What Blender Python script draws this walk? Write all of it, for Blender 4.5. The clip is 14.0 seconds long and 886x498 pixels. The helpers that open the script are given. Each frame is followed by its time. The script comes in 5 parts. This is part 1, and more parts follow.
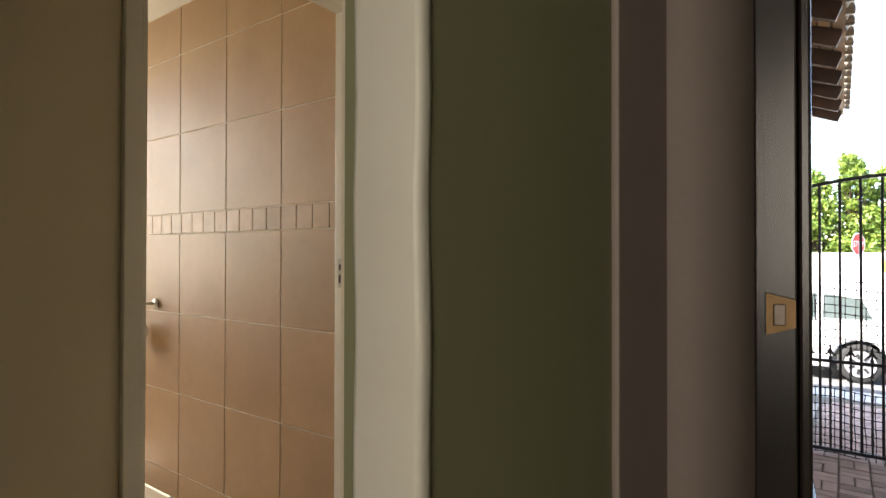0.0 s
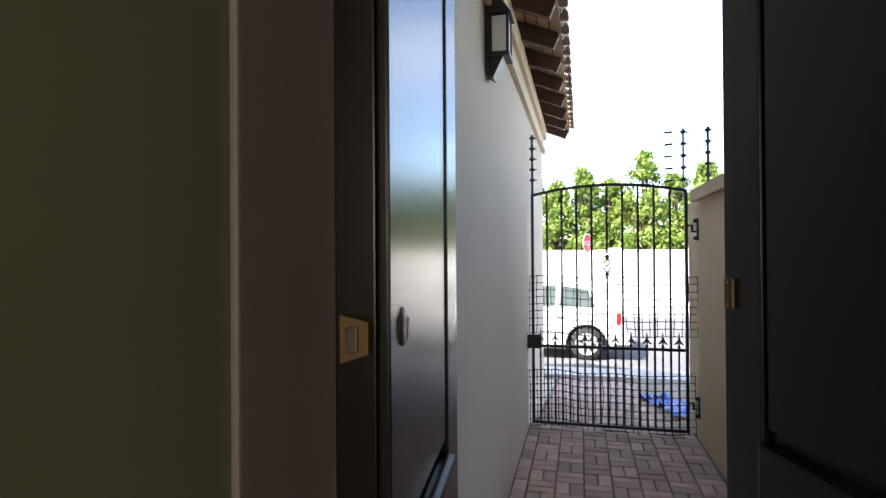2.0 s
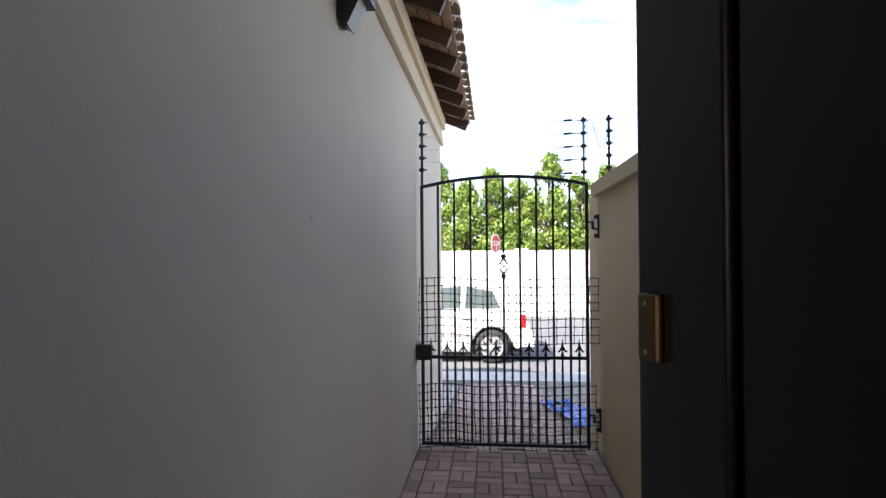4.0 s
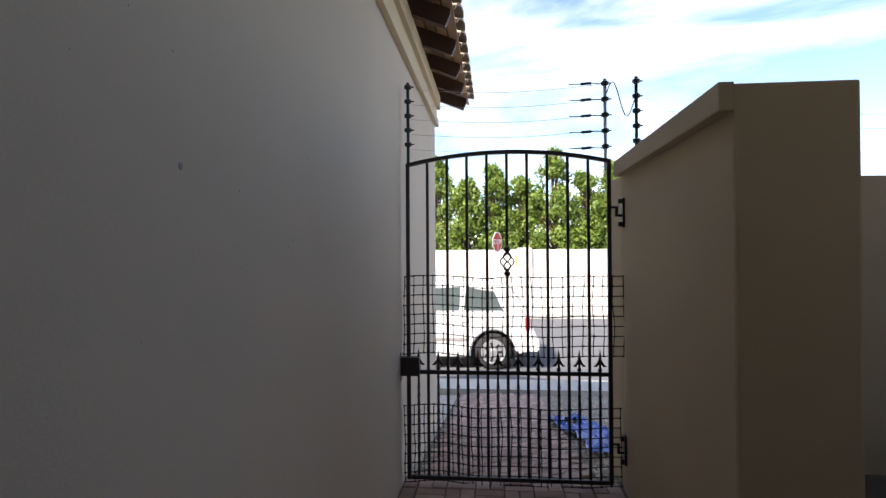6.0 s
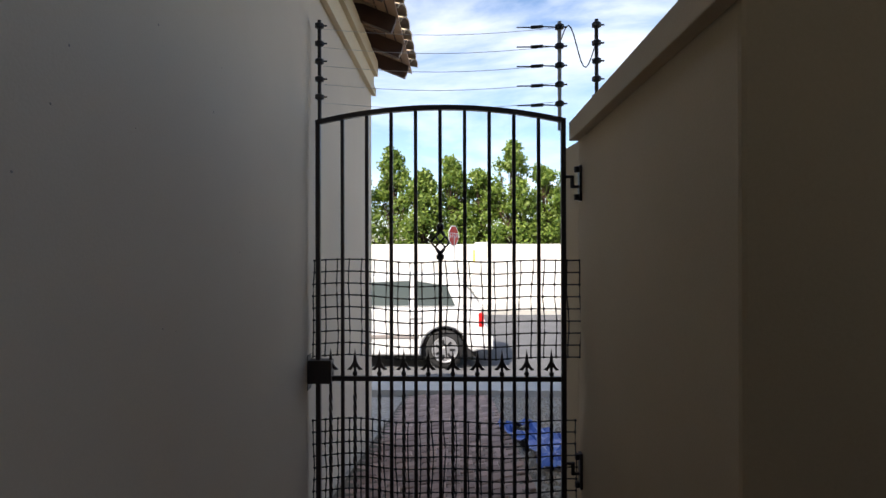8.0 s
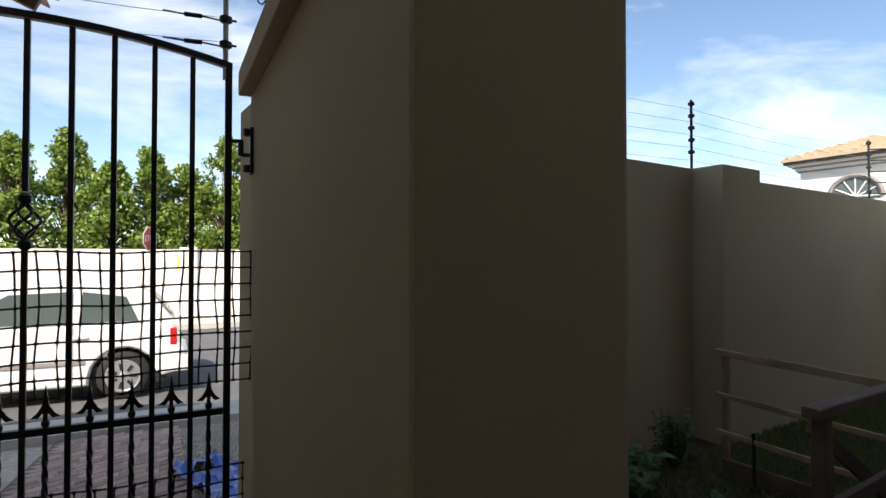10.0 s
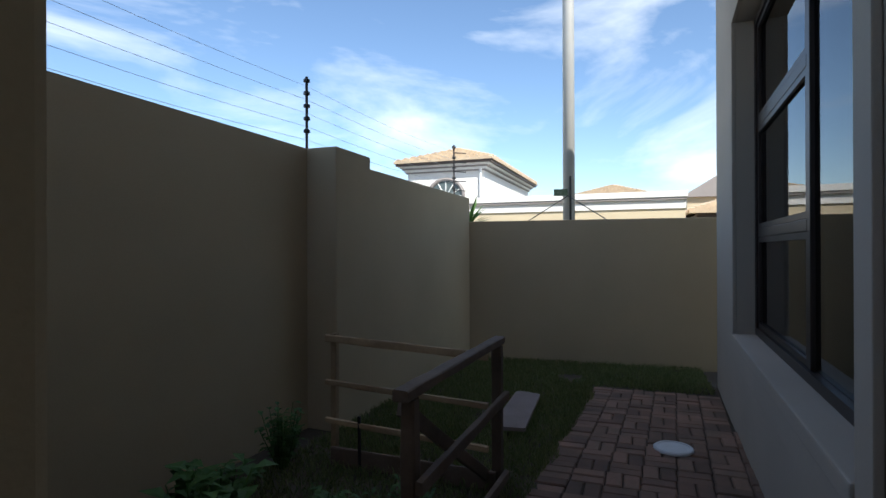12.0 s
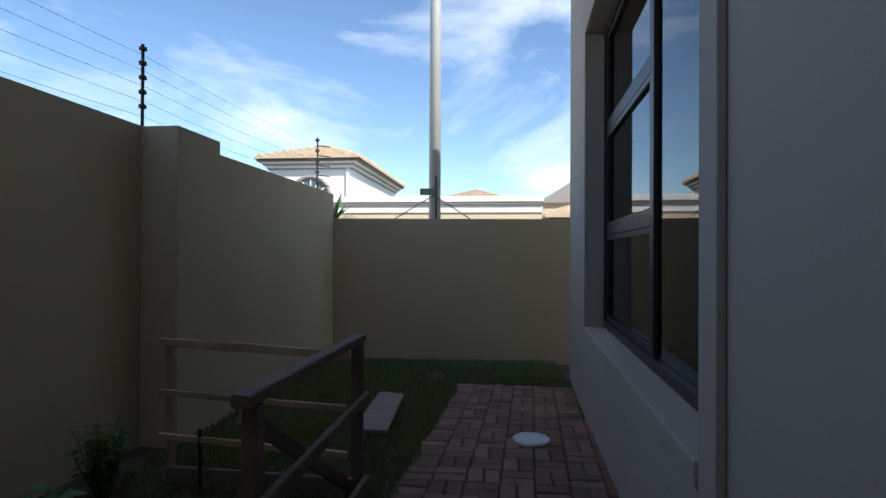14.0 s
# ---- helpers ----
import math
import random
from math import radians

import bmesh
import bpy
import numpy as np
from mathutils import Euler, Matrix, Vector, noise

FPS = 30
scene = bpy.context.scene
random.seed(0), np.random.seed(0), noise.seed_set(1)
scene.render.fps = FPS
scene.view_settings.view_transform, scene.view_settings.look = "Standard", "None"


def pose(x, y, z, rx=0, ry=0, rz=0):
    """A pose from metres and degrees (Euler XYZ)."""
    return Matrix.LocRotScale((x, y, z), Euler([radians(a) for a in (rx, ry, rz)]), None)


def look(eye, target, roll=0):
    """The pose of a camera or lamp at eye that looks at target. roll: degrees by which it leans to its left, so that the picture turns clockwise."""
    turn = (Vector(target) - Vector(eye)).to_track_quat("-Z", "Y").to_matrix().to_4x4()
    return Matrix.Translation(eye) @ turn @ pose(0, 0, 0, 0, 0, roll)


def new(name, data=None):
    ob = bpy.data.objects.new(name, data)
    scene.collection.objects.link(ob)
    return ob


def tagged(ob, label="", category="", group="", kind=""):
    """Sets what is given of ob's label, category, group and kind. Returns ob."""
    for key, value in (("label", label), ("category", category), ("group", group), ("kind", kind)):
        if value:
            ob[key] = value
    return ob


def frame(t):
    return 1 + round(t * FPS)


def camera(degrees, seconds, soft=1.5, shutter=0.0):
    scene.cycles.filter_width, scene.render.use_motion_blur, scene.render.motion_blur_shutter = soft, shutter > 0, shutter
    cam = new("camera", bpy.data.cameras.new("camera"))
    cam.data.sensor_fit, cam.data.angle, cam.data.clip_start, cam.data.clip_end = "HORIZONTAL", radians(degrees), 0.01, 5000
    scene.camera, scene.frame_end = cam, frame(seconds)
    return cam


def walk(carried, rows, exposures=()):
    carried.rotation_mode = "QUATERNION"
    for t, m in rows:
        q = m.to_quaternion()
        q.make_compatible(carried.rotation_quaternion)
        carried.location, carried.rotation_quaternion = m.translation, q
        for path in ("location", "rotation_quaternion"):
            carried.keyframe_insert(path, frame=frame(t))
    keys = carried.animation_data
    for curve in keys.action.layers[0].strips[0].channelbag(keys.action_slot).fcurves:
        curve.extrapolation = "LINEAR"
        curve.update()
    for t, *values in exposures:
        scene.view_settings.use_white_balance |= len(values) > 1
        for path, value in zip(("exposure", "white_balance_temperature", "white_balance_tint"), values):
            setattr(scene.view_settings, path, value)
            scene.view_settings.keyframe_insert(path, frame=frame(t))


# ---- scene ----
cam = camera(78.0, 14.0)
PATH = [
    (0, (0.591, 0.596, 1.242), (-0.585, 2.212, 1.260), 0.1),
    (0.3, (0.616, 0.619, 1.242), (-0.435, 2.321, 1.260), 0.1),
    (0.5, (0.636, 0.630, 1.242), (-0.343, 2.375, 1.259), 0.1),
    (1, (0.692, 0.653, 1.240), (-0.099, 2.490, 1.256), -0.3),
    (1.5, (0.710, 0.701, 1.248), (0.069, 2.596, 1.261), -0.3),
    (2, (0.723, 0.792, 1.255), (0.236, 2.732, 1.268), -0.4),
    (2.5, (0.722, 0.895, 1.263), (0.398, 2.869, 1.278), -0.6),
    (3, (0.767, 1.010, 1.254), (0.561, 2.999, 1.269), -0.6),
    (3.2, (0.786, 1.076, 1.254), (0.596, 3.068, 1.268), -0.7),
    (5.3, (0.884, 1.804, 1.209), (0.707, 3.796, 1.224), -0.4),
    (5.5, (0.878, 1.868, 1.207), (0.701, 3.860, 1.222), -0.5),
    (6, (0.846, 2.033, 1.195), (0.660, 4.023, 1.211), -0.4),
    (6.5, (0.831, 2.170, 1.177), (0.648, 4.162, 1.192), -0.2),
    (7, (0.852, 2.311, 1.156), (0.704, 4.305, 1.171), -0),
    (7.2, (0.885, 2.377, 1.150), (0.732, 4.371, 1.151), -0.2),
    (9.3, (1.172, 2.959, 1.049), (1.690, 4.890, 1.108), 0),
    (9.5, (1.220, 3.012, 1.046), (1.856, 4.908, 1.134), -0.2),
    (10, (1.289, 3.111, 1.038), (2.190, 4.896, 1.074), 0),
    (10.5, (1.373, 3.191, 1.030), (2.591, 4.776, 1.038), 0.2),
    (11, (1.484, 3.234, 1.021), (2.972, 4.569, 1.032), 0),
    (11.5, (1.585, 3.260, 1.009), (3.249, 4.369, 1.014), -0.1),
    (12, (1.673, 3.277, 0.992), (3.462, 4.171, 0.995), -0.2),
    (12.5, (1.734, 3.288, 0.975), (3.603, 3.999, 0.982), -0.2),
    (13, (1.761, 3.301, 0.959), (3.671, 3.894, 0.969), -0),
    (13.5, (1.777, 3.308, 0.950), (3.712, 3.810, 0.960), 0.2),
    (14, (1.806, 3.301, 0.946), (3.756, 3.742, 0.959), 0.3),
]
walk(cam, [(t, look(eye, target, roll)) for t, eye, target, roll in PATH],
     exposures=[(0, 2.8, 6800, 11), (0.5, 2.7, 6800, 12), (1.0, 2.55, 6700, 13), (2.0, 2.5, 6500, 13), (3.2, 2.4, 6400, 14), (5.3, 1.65, 6800, 16), (7.2, 1.2, 6800, 14), (9.3, 0.8, 7100, 12), (10.5, 0.85, 7000, 10), (12.5, 0.7, 6250, 8), (14, 0.68, 6200, 8)])

# ---- world, sun ----
SUN_DIR = Vector((-0.50, -0.62, 0.80)).normalized()
world = bpy.data.worlds.new("sky")
scene.world = world
world.use_nodes = True
wn, wl = world.node_tree.nodes, world.node_tree.links
bg = wn["Background"]
sky = wn.new("ShaderNodeTexSky")
sky.sky_type = "NISHITA"
sky.sun_disc = False
sky.sun_elevation = math.asin(SUN_DIR.z)
sky.sun_rotation = math.atan2(SUN_DIR.x, SUN_DIR.y)
sky.air_density, sky.dust_density, sky.ozone_density = 1.0, 0.1, 3.5
tc = wn.new("ShaderNodeTexCoord")
mp = wn.new("ShaderNodeMapping")
mp.inputs["Scale"].default_value = (1.0, 1.6, 4.2)
mp.inputs["Rotation"].default_value = (0.35, 0.1, 0.5)
cl = wn.new("ShaderNodeTexNoise")
cl.inputs["Scale"].default_value = 1.7
cl.inputs["Detail"].default_value = 7
cl.inputs["Roughness"].default_value = 0.56
cl.inputs["Distortion"].default_value = 0.5
ramp = wn.new("ShaderNodeValToRGB")
ramp.color_ramp.elements[0].position, ramp.color_ramp.elements[1].position = 0.46, 0.74
mixc = wn.new("ShaderNodeMixRGB")
mixc.inputs["Color2"].default_value = (7.6, 7.9, 8.2, 1)
damp = wn.new("ShaderNodeMath")
damp.operation = "MULTIPLY"
damp.inputs[1].default_value = 0.72
wl.new(tc.outputs["Generated"], mp.inputs["Vector"])
wl.new(mp.outputs["Vector"], cl.inputs["Vector"])
wl.new(cl.outputs["Fac"], ramp.inputs["Fac"])
wl.new(ramp.outputs["Color"], damp.inputs[0])
wl.new(damp.outputs[0], mixc.inputs["Fac"])
wl.new(sky.outputs["Color"], mixc.inputs["Color1"])
wl.new(mixc.outputs["Color"], bg.inputs["Color"])
bg.inputs["Strength"].default_value = 0.12

sun = new("sun", bpy.data.lights.new("sun", "SUN"))
sun.data.energy, sun.data.angle, sun.data.color = 4.5, radians(0.53), (1.0, 0.95, 0.86)
sun.matrix_world = look(SUN_DIR * 40, (0, 0, 0))


# ---- materials ----
def material(name, color, color2=None, rough=0.7, metal=0.0, scale=8.0, fine=90.0, bump=0.15, amount=0.5, spread=0.0, stretch=(1, 1, 1), spec=0.5):
    """A surface with large stains and fine grain: color and color2 mixed by noise, bumped by grain; spread varies object by object."""
    m = bpy.data.materials.new(name)
    m.use_nodes = True
    n, l = m.node_tree.nodes, m.node_tree.links
    b = n["Principled BSDF"]
    b.inputs["Roughness"].default_value, b.inputs["Metallic"].default_value = rough, metal
    b.inputs["Specular IOR Level"].default_value = spec
    geo = n.new("ShaderNodeNewGeometry")
    mapp = n.new("ShaderNodeMapping")
    mapp.inputs["Scale"].default_value = stretch
    l.new(geo.outputs["Position"], mapp.inputs["Vector"])
    big, small = n.new("ShaderNodeTexNoise"), n.new("ShaderNodeTexNoise")
    big.inputs["Scale"].default_value, small.inputs["Scale"].default_value = scale, fine
    big.inputs["Detail"].default_value, small.inputs["Detail"].default_value = 6, 4
    for k in (big, small):
        l.new(mapp.outputs["Vector"], k.inputs["Vector"])
    add = n.new("ShaderNodeMath")
    add.operation = "MULTIPLY_ADD"
    add.inputs[1].default_value, add.inputs[2].default_value = 0.35, 0.0
    l.new(small.outputs["Fac"], add.inputs[0])
    sm = n.new("ShaderNodeMath")
    sm.operation = "ADD"
    l.new(big.outputs["Fac"], sm.inputs[0])
    l.new(add.outputs[0], sm.inputs[1])
    mr = n.new("ShaderNodeMapRange")
    mr.inputs["From Min"].default_value, mr.inputs["From Max"].default_value = 0.45, 0.95
    mr.inputs["To Max"].default_value = amount
    l.new(sm.outputs[0], mr.inputs["Value"])
    mix = n.new("ShaderNodeMixRGB")
    mix.inputs["Color1"].default_value = (*color, 1)
    mix.inputs["Color2"].default_value = (*(color2 or [c * 0.75 for c in color]), 1)
    l.new(mr.outputs[0], mix.inputs["Fac"])
    out = mix.outputs[0]
    if spread:
        info, hsv = n.new("ShaderNodeObjectInfo"), n.new("ShaderNodeHueSaturation")
        vr = n.new("ShaderNodeMapRange")
        vr.inputs["To Min"].default_value, vr.inputs["To Max"].default_value = 1 - spread, 1 + spread
        l.new(info.outputs["Random"], vr.inputs["Value"])
        l.new(vr.outputs[0], hsv.inputs["Value"])
        l.new(out, hsv.inputs["Color"])
        out = hsv.outputs[0]
    l.new(out, b.inputs["Base Color"])
    if bump:
        bp = n.new("ShaderNodeBump")
        bp.inputs["Strength"].default_value, bp.inputs["Distance"].default_value = bump, 0.01
        l.new(sm.outputs[0], bp.inputs["Height"])
        l.new(bp.outputs[0], b.inputs["Normal"])
    return m


def leafy(name, a, b2, scale):
    """Foliage: each leaf island its own green, a little light passing through."""
    m = bpy.data.materials.new(name)
    m.use_nodes = True
    n, l = m.node_tree.nodes, m.node_tree.links
    b = n["Principled BSDF"]
    b.inputs["Roughness"].default_value = 0.5
    geo, mix = n.new("ShaderNodeNewGeometry"), n.new("ShaderNodeMixRGB")
    mix.inputs["Color1"].default_value, mix.inputs["Color2"].default_value = (*a, 1), (*b2, 1)
    l.new(geo.outputs["Random Per Island"], mix.inputs["Fac"])
    l.new(mix.outputs[0], b.inputs["Base Color"])
    tr, ms = n.new("ShaderNodeBsdfTranslucent"), n.new("ShaderNodeMixShader")
    l.new(mix.outputs[0], tr.inputs["Color"])
    ms.inputs["Fac"].default_value = 0.3
    l.new(b.outputs[0], ms.inputs[1])
    l.new(tr.outputs[0], ms.inputs[2])
    l.new(ms.outputs[0], n["Material Output"].inputs["Surface"])
    return m


M_CREAM = material("cream_plaster", (0.55, 0.47, 0.37), (0.46, 0.39, 0.305), 0.85, scale=1.6, fine=160, bump=0.12, amount=0.6)
M_CREAM2 = material("cream_garden_wall", (0.50, 0.39, 0.245), (0.40, 0.31, 0.19), 0.88, scale=1.2, fine=140, bump=0.14, amount=0.7)
# darker, greyer copy of the cream plaster: the garden side's shade in its colour
M_HOUSE = material("shaded_cream_plaster", (0.44, 0.39, 0.33), (0.36, 0.315, 0.265), 0.86, scale=1.4, fine=150, bump=0.13, amount=0.65)
M_CORN = material("cornice_plaster", (0.62, 0.52, 0.36), None, 0.8, scale=2, fine=120, bump=0.08, amount=0.4)
M_GREEN = material("sage_wall_paint", (0.25, 0.25, 0.15), (0.215, 0.215, 0.13), 0.6, scale=1.4, fine=180, bump=0.06, amount=0.5)
M_WHITE = material("white_gloss_trim", (0.78, 0.75, 0.68), (0.68, 0.64, 0.55), 0.4, scale=7, fine=60, bump=0.16, amount=0.6)
M_DOOR = material("cream_door_paint", (0.62, 0.54, 0.40), (0.57, 0.49, 0.36), 0.5, scale=2, fine=90, bump=0.05, amount=0.5)
M_DARK = material("dark_varnished_wood", (0.010, 0.007, 0.007), (0.020, 0.012, 0.010), 0.27, scale=5, fine=50, bump=0.03, amount=0.6, stretch=(8, 8, 0.6), spec=0.5)
M_FRAME = material("brown_frame_paint", (0.10, 0.072, 0.06), (0.07, 0.05, 0.042), 0.55, scale=5, fine=70, bump=0.07, amount=0.6)
# mauve brown of the left jamb; on the corner strip it stands for shade
M_MAUVE = material("mauve_brown", (0.34, 0.275, 0.25), (0.27, 0.22, 0.20), 0.6, scale=4, fine=80, bump=0.05, amount=0.6)
M_BRASS = material("worn_brass", (0.22, 0.14, 0.07), (0.11, 0.07, 0.04), 0.5, 0.9, scale=30, fine=200, bump=0.05)
M_STEEL = material("brushed_steel", (0.55, 0.54, 0.52), (0.4, 0.39, 0.38), 0.3, 0.9, scale=30, fine=200, bump=0.03)
M_AGED = material("tarnished_metal", (0.16, 0.13, 0.11), (0.08, 0.065, 0.055), 0.4, 0.8, scale=40, fine=200, bump=0.05)
M_IRON = material("black_painted_iron", (0.018, 0.016, 0.02), (0.045, 0.03, 0.026), 0.42, 0.2, scale=20, fine=180, bump=0.12)
M_MESH = material("black_plastic_mesh", (0.02, 0.021, 0.022), None, 0.6, scale=20, fine=90, bump=0)
M_TILE = material("beige_ceramic_tile", (0.40, 0.265, 0.155), (0.31, 0.20, 0.115), 0.5, scale=4, fine=25, bump=0.02, amount=0.8, spread=0.06)
M_DADO = material("mosaic_border_tile", (0.43, 0.30, 0.19), (0.30, 0.20, 0.12), 0.5, scale=14, fine=60, bump=0.05, amount=0.8, spread=0.13)
M_GROUT = material("pale_grout", (0.74, 0.66, 0.54), None, 0.9, scale=20, fine=150, bump=0.1)
M_FTILE = material("white_floor_tile", (0.70, 0.66, 0.58), (0.62, 0.57, 0.49), 0.3, scale=5, fine=60, bump=0.02, spread=0.03)
M_PAPER = material("white_tissue", (0.82, 0.80, 0.76), None, 0.95, scale=20, fine=200, bump=0.2)
M_CEIL = material("white_ceiling_paint", (0.75, 0.73, 0.68), None, 0.9, scale=2, fine=120, bump=0.05, amount=0.3)
M_BRICK = material("brown_clay_paver", (0.45, 0.31, 0.25), (0.31, 0.21, 0.17), 0.85, scale=9, fine=110, bump=0.4, amount=0.8, spread=0.28)
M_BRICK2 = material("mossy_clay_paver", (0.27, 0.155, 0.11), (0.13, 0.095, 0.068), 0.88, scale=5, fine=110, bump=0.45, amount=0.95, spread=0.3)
M_SAND = material("joint_sand", (0.17, 0.14, 0.105), (0.09, 0.08, 0.06), 0.95, scale=14, fine=160, bump=0.5, amount=0.9)
M_SOIL = material("damp_soil", (0.085, 0.062, 0.04), (0.045, 0.035, 0.022), 0.97, scale=7, fine=70, bump=0.7, amount=0.9)
M_GRAVEL = material("pale_gravel", (0.50, 0.45, 0.38), (0.28, 0.24, 0.19), 0.95, scale=18, fine=45, bump=0.9, amount=1.0)
M_ASPH = material("grey_asphalt", (0.12, 0.12, 0.125), (0.085, 0.085, 0.09), 0.9, scale=2, fine=140, bump=0.3, amount=0.8)
M_PAVE = material("pale_concrete", (0.5, 0.48, 0.44), (0.4, 0.38, 0.34), 0.9, scale=3, fine=120, bump=0.2, amount=0.8)
M_LAND = material("dry_ground", (0.22, 0.19, 0.13), (0.12, 0.13, 0.07), 0.97, scale=0.3, fine=9, bump=0.3, amount=0.9)
M_OPPO = material("white_boundary_wall", (0.74, 0.71, 0.66), (0.66, 0.63, 0.57), 0.88, scale=0.8, fine=60, bump=0.1, amount=0.7)
M_WHITEH = material("white_house_plaster", (0.80, 0.78, 0.75), (0.74, 0.71, 0.67), 0.85, scale=0.8, fine=50, bump=0.05, amount=0.5)
M_ROOF = material("terracotta_roof_tile", (0.50, 0.40, 0.28), (0.36, 0.26, 0.18), 0.85, scale=3, fine=40, bump=0.3, amount=0.8, spread=0.15)
M_RAFT = material("brown_stained_rafter", (0.105, 0.055, 0.036), (0.055, 0.03, 0.022), 0.7, scale=6, fine=60, bump=0.25, amount=0.8, spread=0.15)
M_BOARD = material("pine_soffit_board", (0.42, 0.27, 0.17), (0.28, 0.17, 0.10), 0.7, scale=5, fine=60, bump=0.2, amount=0.8, spread=0.15)
M_FENCEW = material("weathered_fence_wood", (0.17, 0.115, 0.08), (0.09, 0.06, 0.042), 0.8, scale=7, fine=60, bump=0.4, amount=0.9, spread=0.2)
M_PALEW = material("pale_raw_pine", (0.46, 0.32, 0.18), (0.24, 0.15, 0.085), 0.8, scale=6, fine=60, bump=0.4, amount=0.9, spread=0.15)
M_PLANK = material("grey_pink_plank", (0.30, 0.235, 0.215), (0.22, 0.17, 0.15), 0.85, scale=6, fine=60, bump=0.25, amount=0.8)
M_ALU = material("bronze_window_frame", (0.045, 0.033, 0.03), (0.03, 0.024, 0.022), 0.42, 0.3, scale=10, fine=120, bump=0.04)
M_LID = material("white_plastic_lid", (0.72, 0.74, 0.76), (0.6, 0.6, 0.6), 0.5, scale=20, fine=90, bump=0.05)
M_POLE = material("galvanised_pole", (0.56, 0.56, 0.54), (0.46, 0.46, 0.45), 0.55, 0.2, scale=5, fine=60, bump=0.06)
M_CARW = material("white_car_paint", (0.80, 0.80, 0.80), (0.76, 0.76, 0.76), 0.22, scale=2, fine=30, bump=0)
M_TYRE = material("black_rubber", (0.02, 0.02, 0.021), None, 0.85, scale=20, fine=120, bump=0.2)
M_RIM = material("silver_rim", (0.6, 0.6, 0.62), None, 0.35, 0.7, scale=20, fine=120, bump=0)
M_CGLASS = material("dark_car_glass", (0.10, 0.125, 0.125), None, 0.06, scale=3, fine=30, bump=0)
M_RED = material("red_plastic", (0.55, 0.02, 0.02), None, 0.25, scale=10, fine=60, bump=0)
M_SIGNR = material("red_sign_paint", (0.55, 0.03, 0.025), None, 0.5, scale=10, fine=60, bump=0)
M_SIGNW = material("white_sign_paint", (0.8, 0.8, 0.78), None, 0.5, scale=10, fine=60, bump=0)
M_YELLOW = material("yellow_sign_paint", (0.75, 0.5, 0.04), None, 0.5, scale=10, fine=60, bump=0)
M_GSIGN = material("green_sign_paint", (0.06, 0.11, 0.05), (0.35, 0.38, 0.25), 0.5, scale=40, fine=60, bump=0, amount=0.6)
M_TARP = material("blue_tarpaulin", (0.02, 0.10, 0.42), (0.015, 0.06, 0.28), 0.45, scale=9, fine=60, bump=0.2)
M_CURT = material("grey_white_curtain", (0.5, 0.52, 0.55), (0.4, 0.42, 0.46), 0.9, scale=3, fine=90, bump=0.1)
M_STRIPE = material("grey_moulding", (0.30, 0.27, 0.26), None, 0.8, scale=3, fine=60, bump=0.05)
M_INSUL = material("black_insulator", (0.025, 0.025, 0.028), None, 0.5, scale=20, fine=90, bump=0)
M_LEAF = leafy("hedge_leaf", (0.085, 0.16, 0.022), (0.25, 0.32, 0.055), 1)
M_LEAF2 = leafy("garden_leaf", (0.05, 0.13, 0.03), (0.10, 0.21, 0.05), 1)
M_GRASS = leafy("lawn_grass", (0.10, 0.145, 0.04), (0.26, 0.27, 0.11), 1)


def glass_like(name, alpha, tint=(0.9, 0.95, 0.95)):
    m = bpy.data.materials.new(name)
    m.use_nodes = True
    n, l = m.node_tree.nodes, m.node_tree.links
    gl, tp, ms, lw = n.new("ShaderNodeBsdfGlossy"), n.new("ShaderNodeBsdfTransparent"), n.new("ShaderNodeMixShader"), n.new("ShaderNodeFresnel")
    lw.inputs["IOR"].default_value = alpha
    gl.inputs["Roughness"].default_value = 0.01
    tp.inputs["Color"].default_value = (*tint, 1)
    l.new(lw.outputs[0], ms.inputs["Fac"])
    l.new(tp.outputs[0], ms.inputs[1])
    l.new(gl.outputs[0], ms.inputs[2])
    l.new(ms.outputs[0], n["Material Output"].inputs["Surface"])
    return m


M_GLASS = glass_like("window_glass", 2.3, (0.55, 0.6, 0.62))
# opaque near-white: sky brightness seen through the lantern glass, put into its colour
M_BRIGHT_PANE = material("bright_pane_white", (0.78, 0.80, 0.78), (0.70, 0.73, 0.71), 0.25, scale=20, fine=90, bump=0.02)


# ---- helpers of this scene ----
def box(bm, x0, x1, y0, y1, z0, z1, m=None):
    """A box between the bounds, moved by m."""
    vs = [Vector((x, y, z)) for z in (z0, z1) for y in (y0, y1) for x in (x0, x1)]
    vs = [bm.verts.new(m @ v if m else v) for v in vs]
    for f in ((0, 2, 3, 1), (4, 5, 7, 6), (0, 1, 5, 4), (1, 3, 7, 5), (3, 2, 6, 7), (2, 0, 4, 6)):
        bm.faces.new([vs[i] for i in f])
    return vs


def rod(bm, a, b, r, seg=8, r2=None, twist=0.0):
    """A tapered rod from a to b."""
    a, b = Vector(a), Vector(b)
    d = b - a
    q = d.to_track_quat("Z", "Y").to_matrix().to_4x4()
    r2 = r if r2 is None else r2
    rings = []
    for p, rr, tw in ((a, r, 0.0), (b, r2, twist)):
        rings.append([bm.verts.new(p + q.to_3x3() @ Vector((rr * math.cos(tw + 2 * math.pi * i / seg), rr * math.sin(tw + 2 * math.pi * i / seg), 0))) for i in range(seg)])
    for i in range(seg):
        j = (i + 1) % seg
        bm.faces.new((rings[0][i], rings[0][j], rings[1][j], rings[1][i]))
    bm.faces.new(list(reversed(rings[0])))
    bm.faces.new(rings[1])


